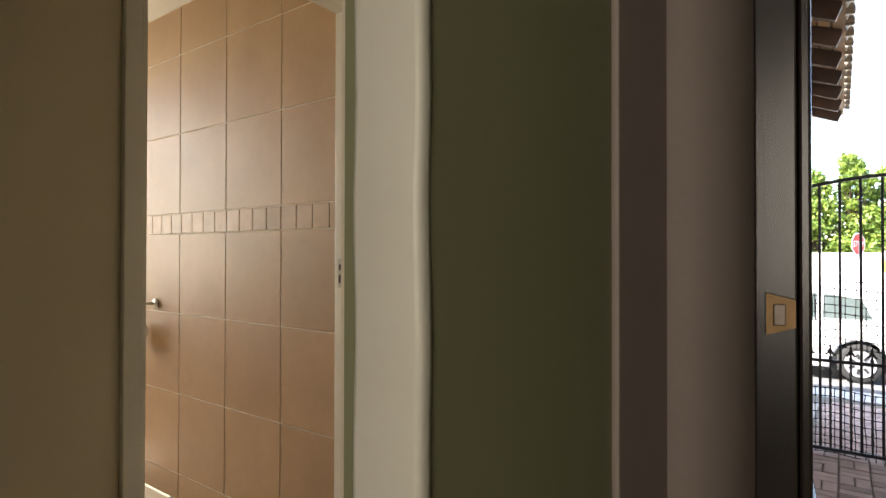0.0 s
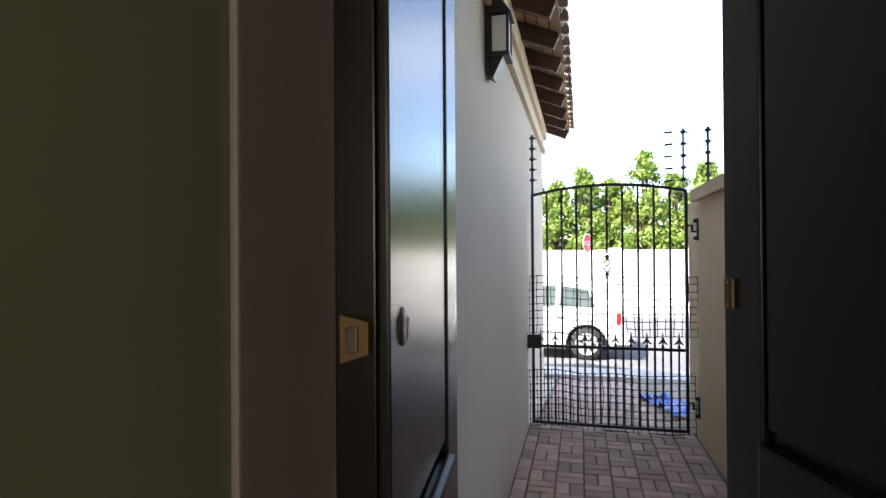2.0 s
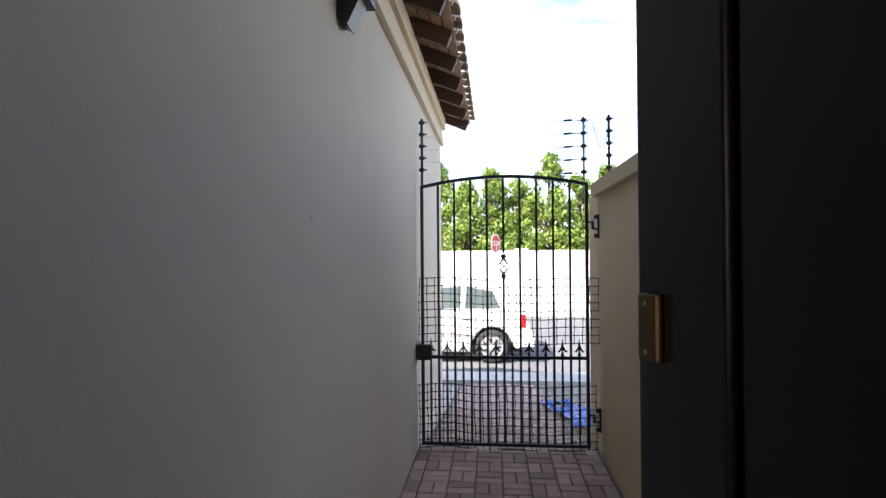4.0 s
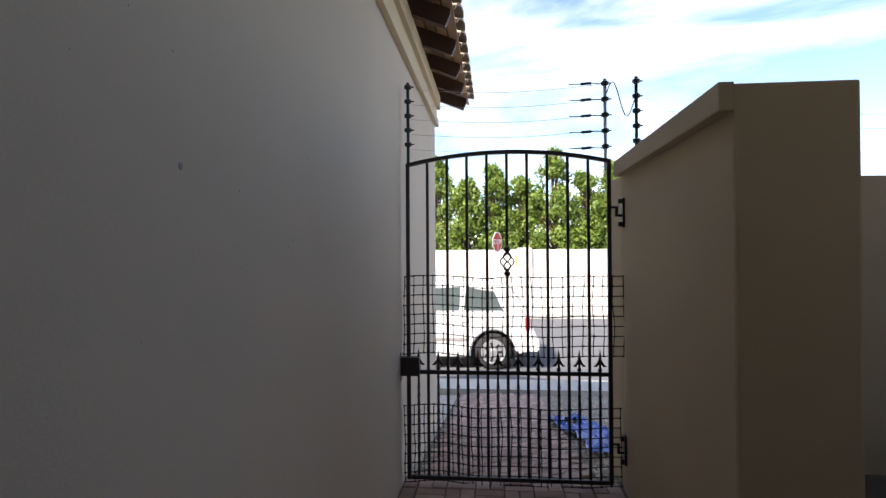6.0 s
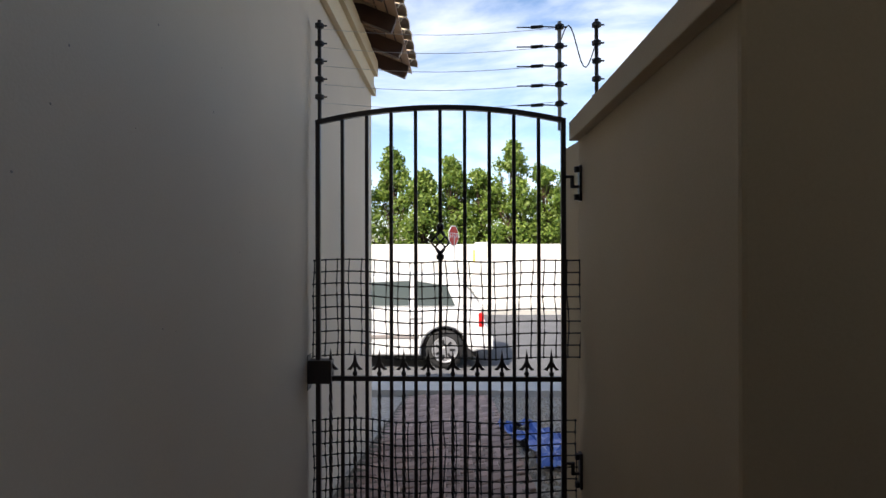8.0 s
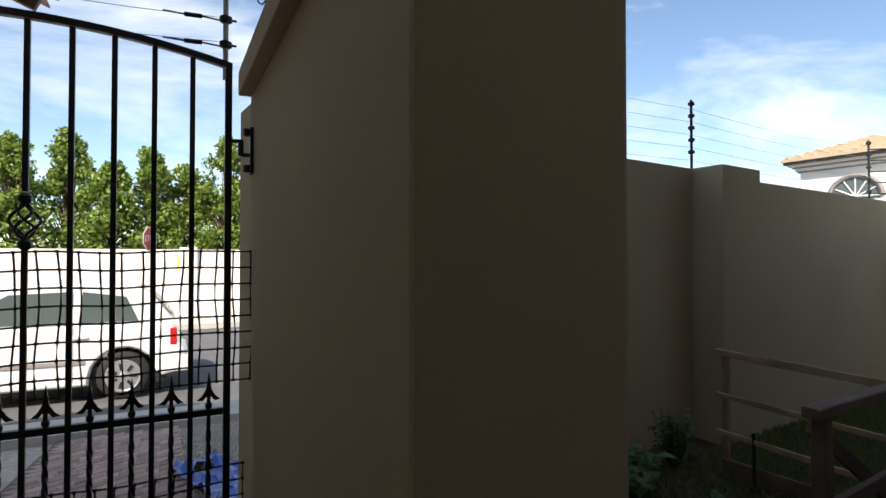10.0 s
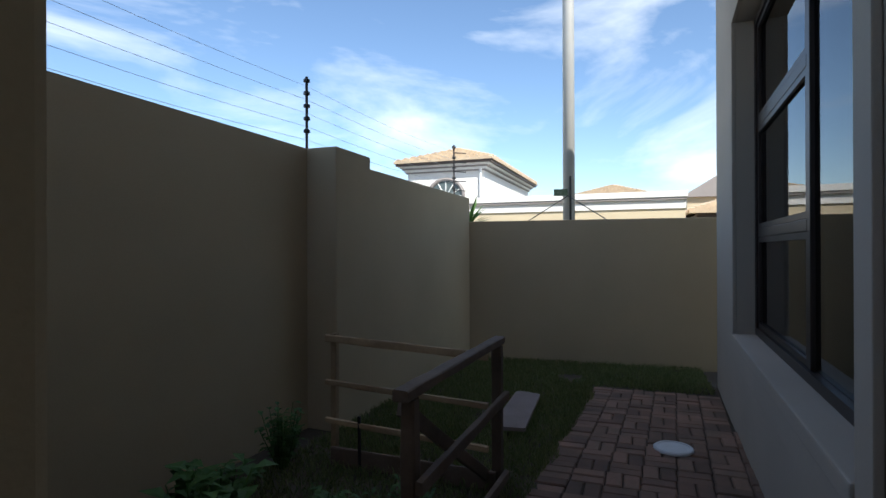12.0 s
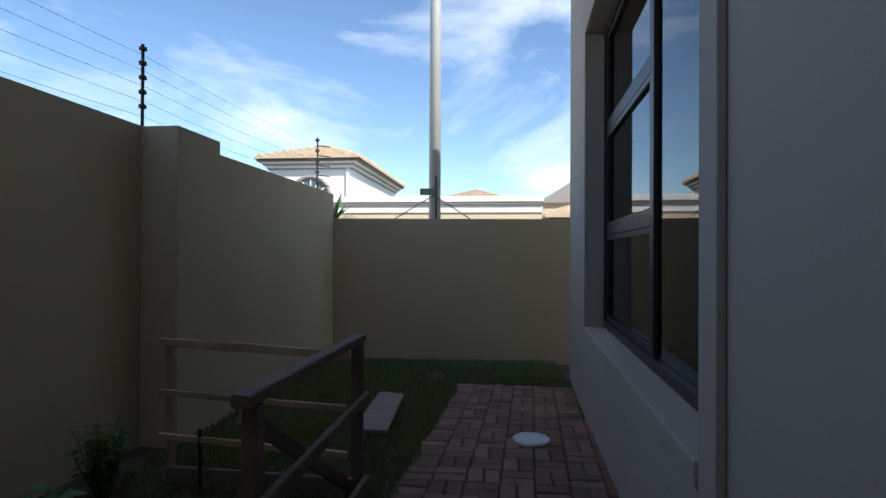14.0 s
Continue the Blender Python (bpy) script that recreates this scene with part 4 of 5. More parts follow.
part("rail", beam((PC[0] - 0.2, PC[1] - 0.045, 0.0), (PB[0], PB[1] - 0.045, -0.03), 0.024, 0.04), M_FENCEW, pen)
part("brace", beam((PC[0] + 0.03, PC[1] + 0.045, FENCE - 0.05), (PB[0] - 0.02, PB[1] + 0.045, -0.04), 0.02, 0.05), M_FENCEW, pen, "dark diagonal brace")
bm = beam((PA[0] - 0.05, PA[1] - 0.17, gz), (PA[0] - 0.05, PA[1] - 0.17, 0.16), 0.014, 0.014)
tagged(finish("garden_stake", bm, M_IRON), "thin dark garden stake in the soil", "stake")

bm = bmesh.new()
prism(bm, [(0, -0.10), (0.86, -0.085), (0.90, 0.06), (0.86, 0.10), (0.06, 0.10), (-0.02, 0.02)], 0.022, pose(4.70, 4.04, garden_z(4.7) + 0.035, 1.5, 1.0, 3))
tagged(finish("loose_plank", bm, M_PLANK), "weathered pinkish plank lying on the lawn", "plank")
bm = bmesh.new()
lathe(bm, [(0.105, 0), (0.105, 0.012), (0.098, 0.018), (0.086, 0.018), (0.083, 0.014), (0.02, 0.015)], 36, pose(4.77, 3.12, garden_z(4.77) + 0.006))
lid = tagged(finish("drain_lid", bm, M_LID, False), "round white plastic drain lid set in the paving", "drain lid")


def leaf_card(bm, p, d, up, length, width, curl=0.3):
    """One folded, pointed leaf of six triangles."""
    d, up = Vector(d).normalized(), Vector(up)
    s = d.cross(up)
    if s.length < 1e-4:
        s = Vector((1, 0, 0))
    s.normalize()
    nrm = s.cross(d)
    a = bm.verts.new(p)
    m1 = bm.verts.new(p + d * length * 0.5 + nrm * length * 0.05)
    l = bm.verts.new(p + d * length * 0.45 + s * width * 0.5 + nrm * width * 0.2)
    r = bm.verts.new(p + d * length * 0.45 - s * width * 0.5 + nrm * width * 0.2)
    t = bm.verts.new(p + d * length - nrm * length * curl * 0.5)
    for f in ((a, l, m1), (a, m1, r), (l, t, m1), (m1, t, r)):
        bm.faces.new(f)


def plant(name, label, x, y, z, h, spread_, n, ll, lw, seed):
    """A low leafy plant: stems from one root, leaves along them."""
    rnd = random.Random(seed)
    e = empty(name, label, "plant", "garden plants")
    st, lv = bmesh.new(), bmesh.new()
    for k in range(n):
        a, lean = rnd.uniform(0, 6.28), rnd.uniform(0.1, 1.0) * spread_
        top_ = Vector((x + math.cos(a) * lean, y + math.sin(a) * lean, z + h * rnd.uniform(0.55, 1.0)))
        base = Vector((x + math.cos(a) * 0.02, y + math.sin(a) * 0.02, z))
        rod(st, base, top_, 0.004, 5, 0.002)
        for i in range(9):
            u = 0.25 + 0.75 * i / 8
            p = base.lerp(top_, u)
            b = rnd.uniform(0, 6.28)
            leaf_card(lv, p, (math.cos(b), math.sin(b), rnd.uniform(-0.1, 0.7)), (0, 0, 1), ll * rnd.uniform(0.6, 1.1), lw * rnd.uniform(0.7, 1.1), rnd.uniform(0, 0.6))
    part("stem", st, M_LEAF2, e)
    part("foliage", lv, M_LEAF2, e)
    return e


plant("leafy_plant", "broad-leaved green plant growing in the garden bed", 2.95, 4.72, -0.1, 0.30, 0.20, 16, 0.11, 0.07, 1)
plant("leafy_plant", "broad-leaved green plant growing in the garden bed", 3.25, 4.90, -0.1, 0.22, 0.18, 12, 0.10, 0.06, 2)
plant("leafy_plant", "small upright herb against the garden wall", 2.55, 4.95, -0.1, 0.24, 0.07, 9, 0.09, 0.045, 3)
plant("leafy_plant", "small upright herb against the garden wall", 2.25, 4.6, -0.1, 0.16, 0.07, 8, 0.08, 0.04, 4)
plant("shrub", "dark fine-leaved shrub at the foot of the wall pier", 3.78, 4.98, -0.1, 0.30, 0.12, 30, 0.06, 0.03, 5)
plant("leafy_plant", "low green weeds round the pen", 3.35, 4.45, -0.1, 0.13, 0.2, 14, 0.06, 0.03, 6)
plant("leafy_plant", "low green weeds round the pen", 3.6, 4.2, -0.1, 0.09, 0.2, 12, 0.05, 0.02, 7)
plant("leafy_plant", "low green weeds round the pen", 2.7, 4.35, -0.1, 0.10, 0.22, 12, 0.06, 0.03, 8)

# lawn blades
rnd = random.Random(11)
verts, faces = [], []
for _ in range(62000):
    x, y = rnd.uniform(3.2, 7.35), rnd.uniform(2.75, 5.05)
    edge = 3.75 - 0.05 * (x - 3.96)
    wob = 0.04 * noise.noise(Vector((x * 4, y * 4, 0)))
    if (y < edge + wob and x < 6.27 + wob) or noise.noise(Vector((x * 2.2, y * 2.2, 5))) < -0.5:
        continue
    if x < 4.1 and rnd.random() < 0.4:
        continue
    z = garden_z(x) - 0.006
    a, h = rnd.uniform(0, 6.28), rnd.uniform(0.02, 0.06)
    w, ln_ = 0.004, rnd.uniform(0.005, 0.03)
    c, s_ = math.cos(a), math.sin(a)
    i = len(verts)
    verts += [(x - s_ * w, y + c * w, z), (x + s_ * w, y - c * w, z), (x + c * ln_ * 0.4, y + s_ * ln_ * 0.4, z + h * 0.7), (x + c * ln_, y + s_ * ln_, z + h)]
    faces += [(i, i + 1, i + 2), (i, i + 2, i + 3)]
me = bpy.data.meshes.new("lawn")
me.from_pydata(verts, [], faces)
me.materials.append(M_GRASS)
tagged(new("lawn", me), "short uneven green lawn by the garden wall", "grass", kind="stuff")

# electric fence on the garden wall
wire_post(4.43, 5.27, 1.63, 2.09, 5, M_IRON)
wire_post(6.95, 5.15, 1.5, 2.1, 5, M_IRON)
wires("fence_wire", (1.9, 5.35, 0), (4.43, 5.27, 0), [1.69 + 0.085 * i for i in range(5)], "thin electric fence wire above the garden wall", 0.0011)
wires("fence_wire", (4.43, 5.27, 0), (6.95, 5.15, 0), [1.69 + 0.085 * i for i in range(5)], "thin electric fence wire above the garden wall", 0.0011)
for i in range(5):
    bm = bmesh.new()
    rod(bm, (6.96, 5.15, 1.62 + 0.1 * i), (7.05, 5.05, 1.62 + 0.1 * i), 0.006, 6)
    tagged(finish("wire_strainer", bm, M_INSUL), "black spring strainer on the electric fence", "strainer", "wire strainers")


# ---- beyond the garden: pole and houses ----
pole = empty("street_pole", "tall pale metal pole with a small sign and stay wires", "pole")
PX, PY = 8.1, 4.1
bm = bmesh.new()
rod(bm, (PX, PY, -0.3), (PX, PY, 9.5), 0.074, 20, 0.06)
part("shaft", bm, M_POLE, pole, "", True)
part("sign", simple([(PX - 0.12, PX - 0.115, PY + 0.0, PY + 0.16, 1.62, 1.70)], 0.001), M_GSIGN, pole, "small green warning sign")
bm = bmesh.new()
rod(bm, (PX - 0.1, PY - 0.03, 1.2), (PX - 0.1, PY - 0.03, 1.85), 0.012, 8)
part("bracket_post", bm, M_IRON, pole)
for yy in (-0.5, 0.36):
    bm = bmesh.new()
    rod(bm, (PX - 0.1, PY, 1.62), (7.3, PY + yy, 1.28), 0.006, 5)
    part("stay_wire", bm, M_INSUL, pole)


def tiled_hip(parent, x0, x1, y0, y1, z, rise, over, name="roof"):
    """A hipped roof of tile courses: each course a stepped ring, with ribs down the slopes."""
    bm = bmesh.new()
    X0, X1, Y0, Y1 = x0 - over, x1 + over, y0 - over, y1 + over
    half = min(X1 - X0, Y1 - Y0) / 2
    nc = 9
    for c in range(nc):
        u0, u1 = c / nc, (c + 1) / nc
        a = [(X0 + half * u0, Y0 + half * u0), (X1 - half * u0, Y0 + half * u0), (X1 - half * u0, Y1 - half * u0), (X0 + half * u0, Y1 - half * u0)]
        b = [(X0 + half * u1, Y0 + half * u1), (X1 - half * u1, Y0 + half * u1), (X1 - half * u1, Y1 - half * u1), (X0 + half * u1, Y1 - half * u1)]
        za, zb = z + rise * u0 + 0.05, z + rise * u1 + 0.01
        for i in range(4):
            j = (i + 1) % 4
            va = [bm.verts.new((*a[i], za)), bm.verts.new((*a[j], za)), bm.verts.new((*b[j], zb)), bm.verts.new((*b[i], zb))]
            bm.faces.new(va)
            lo = [bm.verts.new((*a[i], za - 0.06)), bm.verts.new((*a[j], za - 0.06))]
            bm.faces.new((va[0], va[1], lo[1], lo[0]))
            e0, e1 = Vector((*a[i], za)), Vector((*a[j], za))
            f0, f1 = Vector((*b[i], zb)), Vector((*b[j], zb))
            n_ = max(1, int((e1 - e0).length / 0.26))
            for k in range(n_):
                s0 = (k + 0.5) / n_
                p = e0.lerp(e1, s0)
                w = (f1 - f0).length / max(0.01, (e1 - e0).length)
                q = f0.lerp(f1, min(1, max(0, 0.5 + (s0 - 0.5) / max(w, 0.2) * 1.0)))
                rod(bm, p + Vector((0, 0, 0.01)), q + Vector((0, 0, 0.01)), 0.06, 5)
    return part(name, bm, M_ROOF, parent, "sunlit terracotta tile roof")


def mould(parent, x0, x1, y0, y1, z, steps):
    for k, (dz, out, h, mat) in enumerate(steps):
        part("moulding", simple([(x0 - out, x1 + out, y0 - out, y1 + out, z + dz, z + dz + h)]), mat, parent)


hs = empty("white_house", "white plastered house with a hipped terracotta roof and arched window", "house")
hx0, hx1, hy0, hy1 = 15.2, 21.0, 7.15, 9.3
part("wall", simple([(hx0, hx1, hy0, hy1, -0.6, 3.15)]), M_WHITEH, hs)
mould(hs, hx0, hx1, hy0, hy1, 3.06, [(0.0, 0.05, 0.035, M_STRIPE), (0.037, 0.08, 0.06, M_WHITEH), (0.10, 0.13, 0.035, M_STRIPE), (0.138, 0.18, 0.05, M_WHITEH), (0.19, 0.26, 0.06, M_FRAME)])
tiled_hip(hs, hx0, hx1, hy0, hy1, 3.32, 0.5, 0.3)
w = part("window", simple([(hx0 - 0.012, hx0 - 0.002, 7.75, 8.65, 1.6, 2.4)]), M_CGLASS, hs, "dark arched window with white glazing bars")
bm = bmesh.new()
prism(bm, [(0.45 * math.cos(a), 0.42 * math.sin(a)) for a in np.linspace(0, math.pi, 20)], 0.01, pose(hx0 - 0.002, 8.2, 2.402, 90, 0, -90))
part("pane", bm, M_CGLASS, w)
bm = bmesh.new()
for i in range(20):
    a, b = math.pi * i / 20, math.pi * (i + 1) / 20
    rod(bm, (hx0 - 0.03, 8.2 + 0.5 * math.cos(a), 2.4 + 0.47 * math.sin(a)), (hx0 - 0.03, 8.2 + 0.5 * math.cos(b), 2.4 + 0.47 * math.sin(b)), 0.05, 6)
part("surround", bm, M_STRIPE, w)
bm = bmesh.new()
for a in (0.5, 1.05, 1.57, 2.1, 2.65):
    rod(bm, (hx0 - 0.02, 8.2, 2.4), (hx0 - 0.02, 8.2 + 0.43 * math.cos(a), 2.4 + 0.4 * math.sin(a)), 0.016, 5)
rod(bm, (hx0 - 0.02, 7.75, 2.4), (hx0 - 0.02, 8.65, 2.4), 0.025, 5)
part("glazing_bar", bm, M_SIGNW, w)
bm = bmesh.new()
rod(bm, (hx0 - 0.04, hy0 + 0.08, -0.5), (hx0 - 0.04, hy0 + 0.08, 3.4), 0.04, 8)
part("downpipe", bm, M_SIGNW, hs)

lw_ = empty("low_house", "long cream flat-topped house with white parapet bands", "house")
part("wall", simple([(13.0, 15.0, 2.5, 7.1, -0.6, 1.78)]), M_CORN, lw_)
part("parapet", simple([(12.97, 15.0, 2.49, 7.1, 1.783, 1.95)]), M_WHITEH, lw_, "white parapet band")
part("moulding", simple([(12.92, 15.0, 2.47, 7.1, 1.953, 2.0)]), M_STRIPE, lw_)
part("coping", simple([(12.90, 15.0, 2.46, 7.1, 2.003, 2.12)]), M_WHITEH, lw_)
h2 = empty("far_house", "distant house with a hipped terracotta roof", "house")
part("wall", simple([(24, 27, 3.3, 5.6, -0.6, 3.1)]), M_WHITEH, h2)
tiled_hip(h2, 24, 27, 3.3, 5.6, 3.1, 0.5, 0.3)
h3 = empty("gabled_house", "house with white gable mouldings and a terracotta porch roof", "house")
part("wall", simple([(15.5, 19, 0.5, 2.3, -0.6, 2.2)]), M_CORN, h3)
bm = bmesh.new()
prism(bm, [(-0.8, 0), (0.8, 0), (0.95, 0.03), (0, 0.62), (-0.95, 0.03)], 3.4, pose(15.4, 1.45, 2.2, 90, 0, 90))
part("gable", bm, M_STRIPE, h3)
tiled_hip(h3, 13.6, 15.4, 0.6, 2.25, 1.72, 0.35, 0.15, "porch_roof")
part("porch_wall", simple([(13.6, 15.4, 0.6, 2.25, -0.6, 1.7)]), M_FRAME, h3)

ag = empty("agave_plant", "spiky green agave plant behind the garden wall", "plant")
bm = bmesh.new()
rnd = random.Random(4)
for k in range(34):
    a, e_ = rnd.uniform(0, 6.28), rnd.uniform(0.25, 1.35)
    leaf_card(bm, Vector((7.75, 5.25, 1.26)), (math.cos(a) * math.cos(e_), math.sin(a) * math.cos(e_), math.sin(e_)), (0, 0, 1), rnd.uniform(0.3, 0.42), 0.05, 0.05)
part("foliage", bm, M_LEAF2, ag)
bm = bmesh.new()
rod(bm, (7.75, 5.25, -0.3), (7.75, 5.25, 1.3), 0.06, 8)
part("trunk", bm, M_FENCEW, ag)

garden_things += since(before)

# ---- street: wall, hedge trees, car, signs ----
ow = empty("boundary_wall", "white plastered boundary wall across the street", "wall")
part("wall", simple([(-40, 5.0, 20.0, 20.25, -0.75, 1.30)]), M_OPPO, ow)
part("wall", simple([(7.2, 40, 20.0, 20.25, -0.75, 1.30)]), M_OPPO, ow)
for x in (-8, -3.2, 1.6, 9, 13):
    part("pier", simple([(x, x + 0.45, 19.9, 19.997, -0.75, 1.36)]), M_OPPO, ow)
bm = bmesh.new()
prism(bm, [(-1.1, 0), (1.1, 0), (1.1, 0.7)] + [(0.95 * math.cos(a), 1.25 + 0.85 * math.sin(a)) for a in np.linspace(0, math.pi, 14)] + [(-1.1, 0.7)], 0.35, pose(6.1, 20.3, -0.7, 90) @ Matrix.Diagonal((1, 1.22, 1, 1)))
part("arched_gable", bm, M_OPPO, ow, "curved white gable in the boundary wall")
part("gate_opening", simple([(5.9, 6.6, 19.90, 19.948, -0.7, 0.55)]), M_FRAME, ow, "dark timber pedestrian gate")


def hedge_tree(x, y, base, h, w, seed):
    """A clipped street tree: a trunk with limbs and a crown of many small leaves in clumps."""
    rnd = random.Random(seed)
    e = empty("hedge_tree", "dense green hedge tree rising behind the boundary wall", "tree", "hedge trees")
    tr = bmesh.new()
    rod(tr, (x, y, -0.7), (x, y, base + h * 0.5), 0.09, 8, 0.04)
    clumps = []
    for k in range(64):
        a = rnd.uniform(0, 6.28)
        u = rnd.random()
        r = w * (0.95 - 0.75 * u ** 1.6) * rnd.uniform(0.3, 1.0)
        c = Vector((x + r * math.cos(a), y + r * 0.7 * math.sin(a), base + h * u))
        clumps.append((c, rnd.uniform(0.18, 0.34) * (1.15 - 0.6 * u)))
        rod(tr, (x, y, base + h * 0.25 * u), c, 0.025, 5, 0.008)
    part("trunk", tr, M_RAFT, e)
    vs, fs = [], []
    for c, r in clumps:
        for _ in range(130):
            d = Vector((rnd.gauss(0, 1), rnd.gauss(0, 1), rnd.gauss(0, 1))).normalized()
            p = c + d * r * rnd.uniform(0.55, 1.25)
            q = Vector((rnd.gauss(0, 1), rnd.gauss(0, 1), rnd.gauss(0, 0.8) + 0.4)).normalized()
            s_ = q.cross(d)
            s_ = s_.normalized() if s_.length > 1e-3 else Vector((1, 0, 0))
            L, W = rnd.uniform(0.08, 0.15), rnd.uniform(0.03, 0.05)
            i = len(vs)
            vs += [p, p + q * L * 0.5 + s_ * W, p + q * L, p + q * L * 0.5 - s_ * W]
            fs.append((i, i + 1, i + 2, i + 3))
    me_ = bpy.data.meshes.new("crown")
    me_.from_pydata([tuple(v) for v in vs], [], fs)
    me_.materials.append(M_LEAF)
    cr = new("crown", me_)
    cr.parent = e


for k, (x, h) in enumerate(((-6.2, 2.2), (-4.9, 2.5), (-3.6, 2.2), (-2.4, 2.6), (-1.2, 2.9), (-0.1, 2.1), (0.9, 2.5), (1.9, 2.2), (2.9, 2.9), (4.0, 2.3), (5.0, 2.6), (7.6, 2.4))):
    hedge_tree(x, 21.3 + 0.3 * math.sin(k * 2.1), 1.0, h * 1.26, 1.08, 40 + k)

# the parked hatchback, rear towards +x
car = empty("parked_car", "white hatchback car parked along the street", "car")
CX, CY, CZ = 1.50, 10.95, -0.705      # rear bumper, near side, road
CW, CL = 1.62, 3.9


def side_shell(outline, y0, y1, bevel):
    bm = bmesh.new()
    prism(bm, [(CX - a, b + CZ) for a, b in outline], y1 - y0, pose(0, y1, 0, 90))
    bmesh.ops.recalc_face_normals(bm, faces=bm.faces)
    long_ = [e for e in bm.edges if len(e.link_faces) == 2 and abs(e.verts[0].co.y - e.verts[1].co.y) < 1e-5]
    bmesh.ops.bevel(bm, geom=long_, offset=bevel, segments=3, affect="EDGES", profile=0.6)
    return bm


def arch(cx, r, n=10):
    return [(cx + r * math.cos(a), 0.28 + r * math.sin(a)) for a in np.linspace(0, math.pi, n)]


lower = [(0.0, 0.32), (0.0, 0.58), (0.08, 0.70), (0.14, 0.93), (2.75, 0.93), (3.55, 0.80), (3.85, 0.62), (3.9, 0.30), (3.62, 0.24)] + [(3.17 + 0.36 * math.cos(a), 0.28 + 0.36 * math.sin(a)) for a in np.linspace(0.1, math.pi - 0.1, 10)] + [(2.75, 0.2), (1.05, 0.2)] + [(0.68 + 0.36 * math.cos(a), 0.28 + 0.36 * math.sin(a)) for a in np.linspace(0.1, math.pi - 0.1, 10)] + [(0.25, 0.26)]
part("body", side_shell(lower, CY, CY + CW, 0.06), M_CARW, car)
cabin = [(0.10, 0.925), (0.38, 1.30), (0.55, 1.40), (1.35, 1.45), (2.0, 1.40), (2.75, 0.925)]
part("cabin", side_shell(cabin, CY + 0.09, CY + CW - 0.09, 0.05), M_CARW, car)
for pts_, lab in (([(0.52, 0.96), (0.66, 1.27), (1.12, 1.34), (1.16, 0.96)], "dark rear side window"), ([(1.24, 0.96), (1.22, 1.345), (1.85, 1.32), (2.42, 0.96)], "dark front side window")):
    bm = bmesh.new()
    prism(bm, [(CX - a, b + CZ) for a, b in pts_], 0.012, pose(0, CY + 0.088, 0, 90))
    part("side_window", bm, M_CGLASS, car, lab)
bm = bmesh.new()
q = [(CX - 0.135, 0.99), (CX - 0.36, 1.28)]
v_ = [bm.verts.new((q[0][0] + 0.02, yy, q[0][1] + CZ)) for yy in (CY + 0.2, CY + CW - 0.2)] + [bm.verts.new((q[1][0] + 0.02, yy, q[1][1] + CZ)) for yy in (CY + CW - 0.25, CY + 0.25)]
f = bm.faces.new(v_)
bmesh.ops.solidify(bm, geom=[f], thickness=0.01)
part("rear_window", bm, M_CGLASS, car)
part("tail_light", simple([(CX - 0.17, CX - 0.085, CY - 0.004, CY + 0.12, CZ + 0.64, CZ + 0.86)], 0.02), M_RED, car, "red tail light")
part("bumper", simple([(CX - 0.25, CX + 0.06, CY - 0.003, CY + CW + 0.003, CZ + 0.30, CZ + 0.50)], 0.03), M_CARW, car)
part("side_moulding", simple([(CX - 2.75, CX - 1.08, CY - 0.012, CY - 0.001, CZ + 0.47, CZ + 0.52)], 0.003), M_STRIPE, car)
for a in (1.05, 1.95):
    part("door_handle", simple([(CX - a - 0.16, CX - a, CY - 0.022, CY - 0.001, CZ + 0.78, CZ + 0.81)], 0.004), M_CARW, car)
for a in (1.20, 2.30):
    part("door_gap", simple([(CX - a - 0.004, CX - a, CY - 0.002, CY + 0.001, CZ + 0.26, CZ + 0.92)]), M_INSUL, car)
part("mirror", simple([(CX - 2.62, CX - 2.45, CY - 0.15, CY - 0.005, CZ + 0.93, CZ + 1.05)], 0.02), M_CARW, car)
part("underbody", simple([(CX - 3.6, CX - 0.2, CY + 0.12, CY + CW - 0.12, CZ + 0.17, CZ + 0.32)]), M_INSUL, car)
for a in (0.68, 3.17):
    for yy in (CY + 0.02, CY + CW - 0.19):
        bm = bmesh.new()
        lathe(bm, [(0.19, 0.0), (0.27, 0.0), (0.295, 0.03), (0.295, 0.14), (0.27, 0.17), (0.19, 0.17)], 32, pose(CX - a, yy + 0.17, CZ + 0.295, 90))
        wh = part("wheel", bm, M_TYRE, car, "black tyre", True)
        bm = bmesh.new()
        lathe(bm, [(0.195, 0.0), (0.20, 0.012), (0.185, 0.015), (0.175, 0.006), (0.05, 0.012), (0.03, 0.02)], 28, pose(CX - a, yy - 0.002, CZ + 0.295, 90))
        part("rim", bm, M_RIM, wh, "silver wheel cover")
        for i in range(7):
            g = 2 * math.pi * i / 7
            bm = simple([(0.075, 0.155, -0.018, 0.018, 0.0, 0.006)], 0, pose(CX - a, yy - 0.016, CZ + 0.295, 90) @ pose(0, 0, 0, 0, 0, math.degrees(g)))
            part("rim_slot", bm, M_INSUL, wh)

ss = empty("stop_sign", "red octagonal stop sign on a thin post", "road sign")
SM = pose(0.93, 17.5, 1.50, 90, 0, 62)
bm = bmesh.new()
prism(bm, [(0.30 * math.cos(a), 0.30 * math.sin(a)) for a in np.linspace(math.pi / 8, 2 * math.pi + math.pi / 8, 9)[:-1]], 0.01, SM)
part("border", bm, M_SIGNW, ss)
bm = bmesh.new()
prism(bm, [(0.27 * math.cos(a), 0.27 * math.sin(a)) for a in np.linspace(math.pi / 8, 2 * math.pi + math.pi / 8, 9)[:-1]], 0.004, SM @ pose(0, 0, 0.0101))
part("face", bm, M_SIGNR, ss)
bm = bmesh.new()
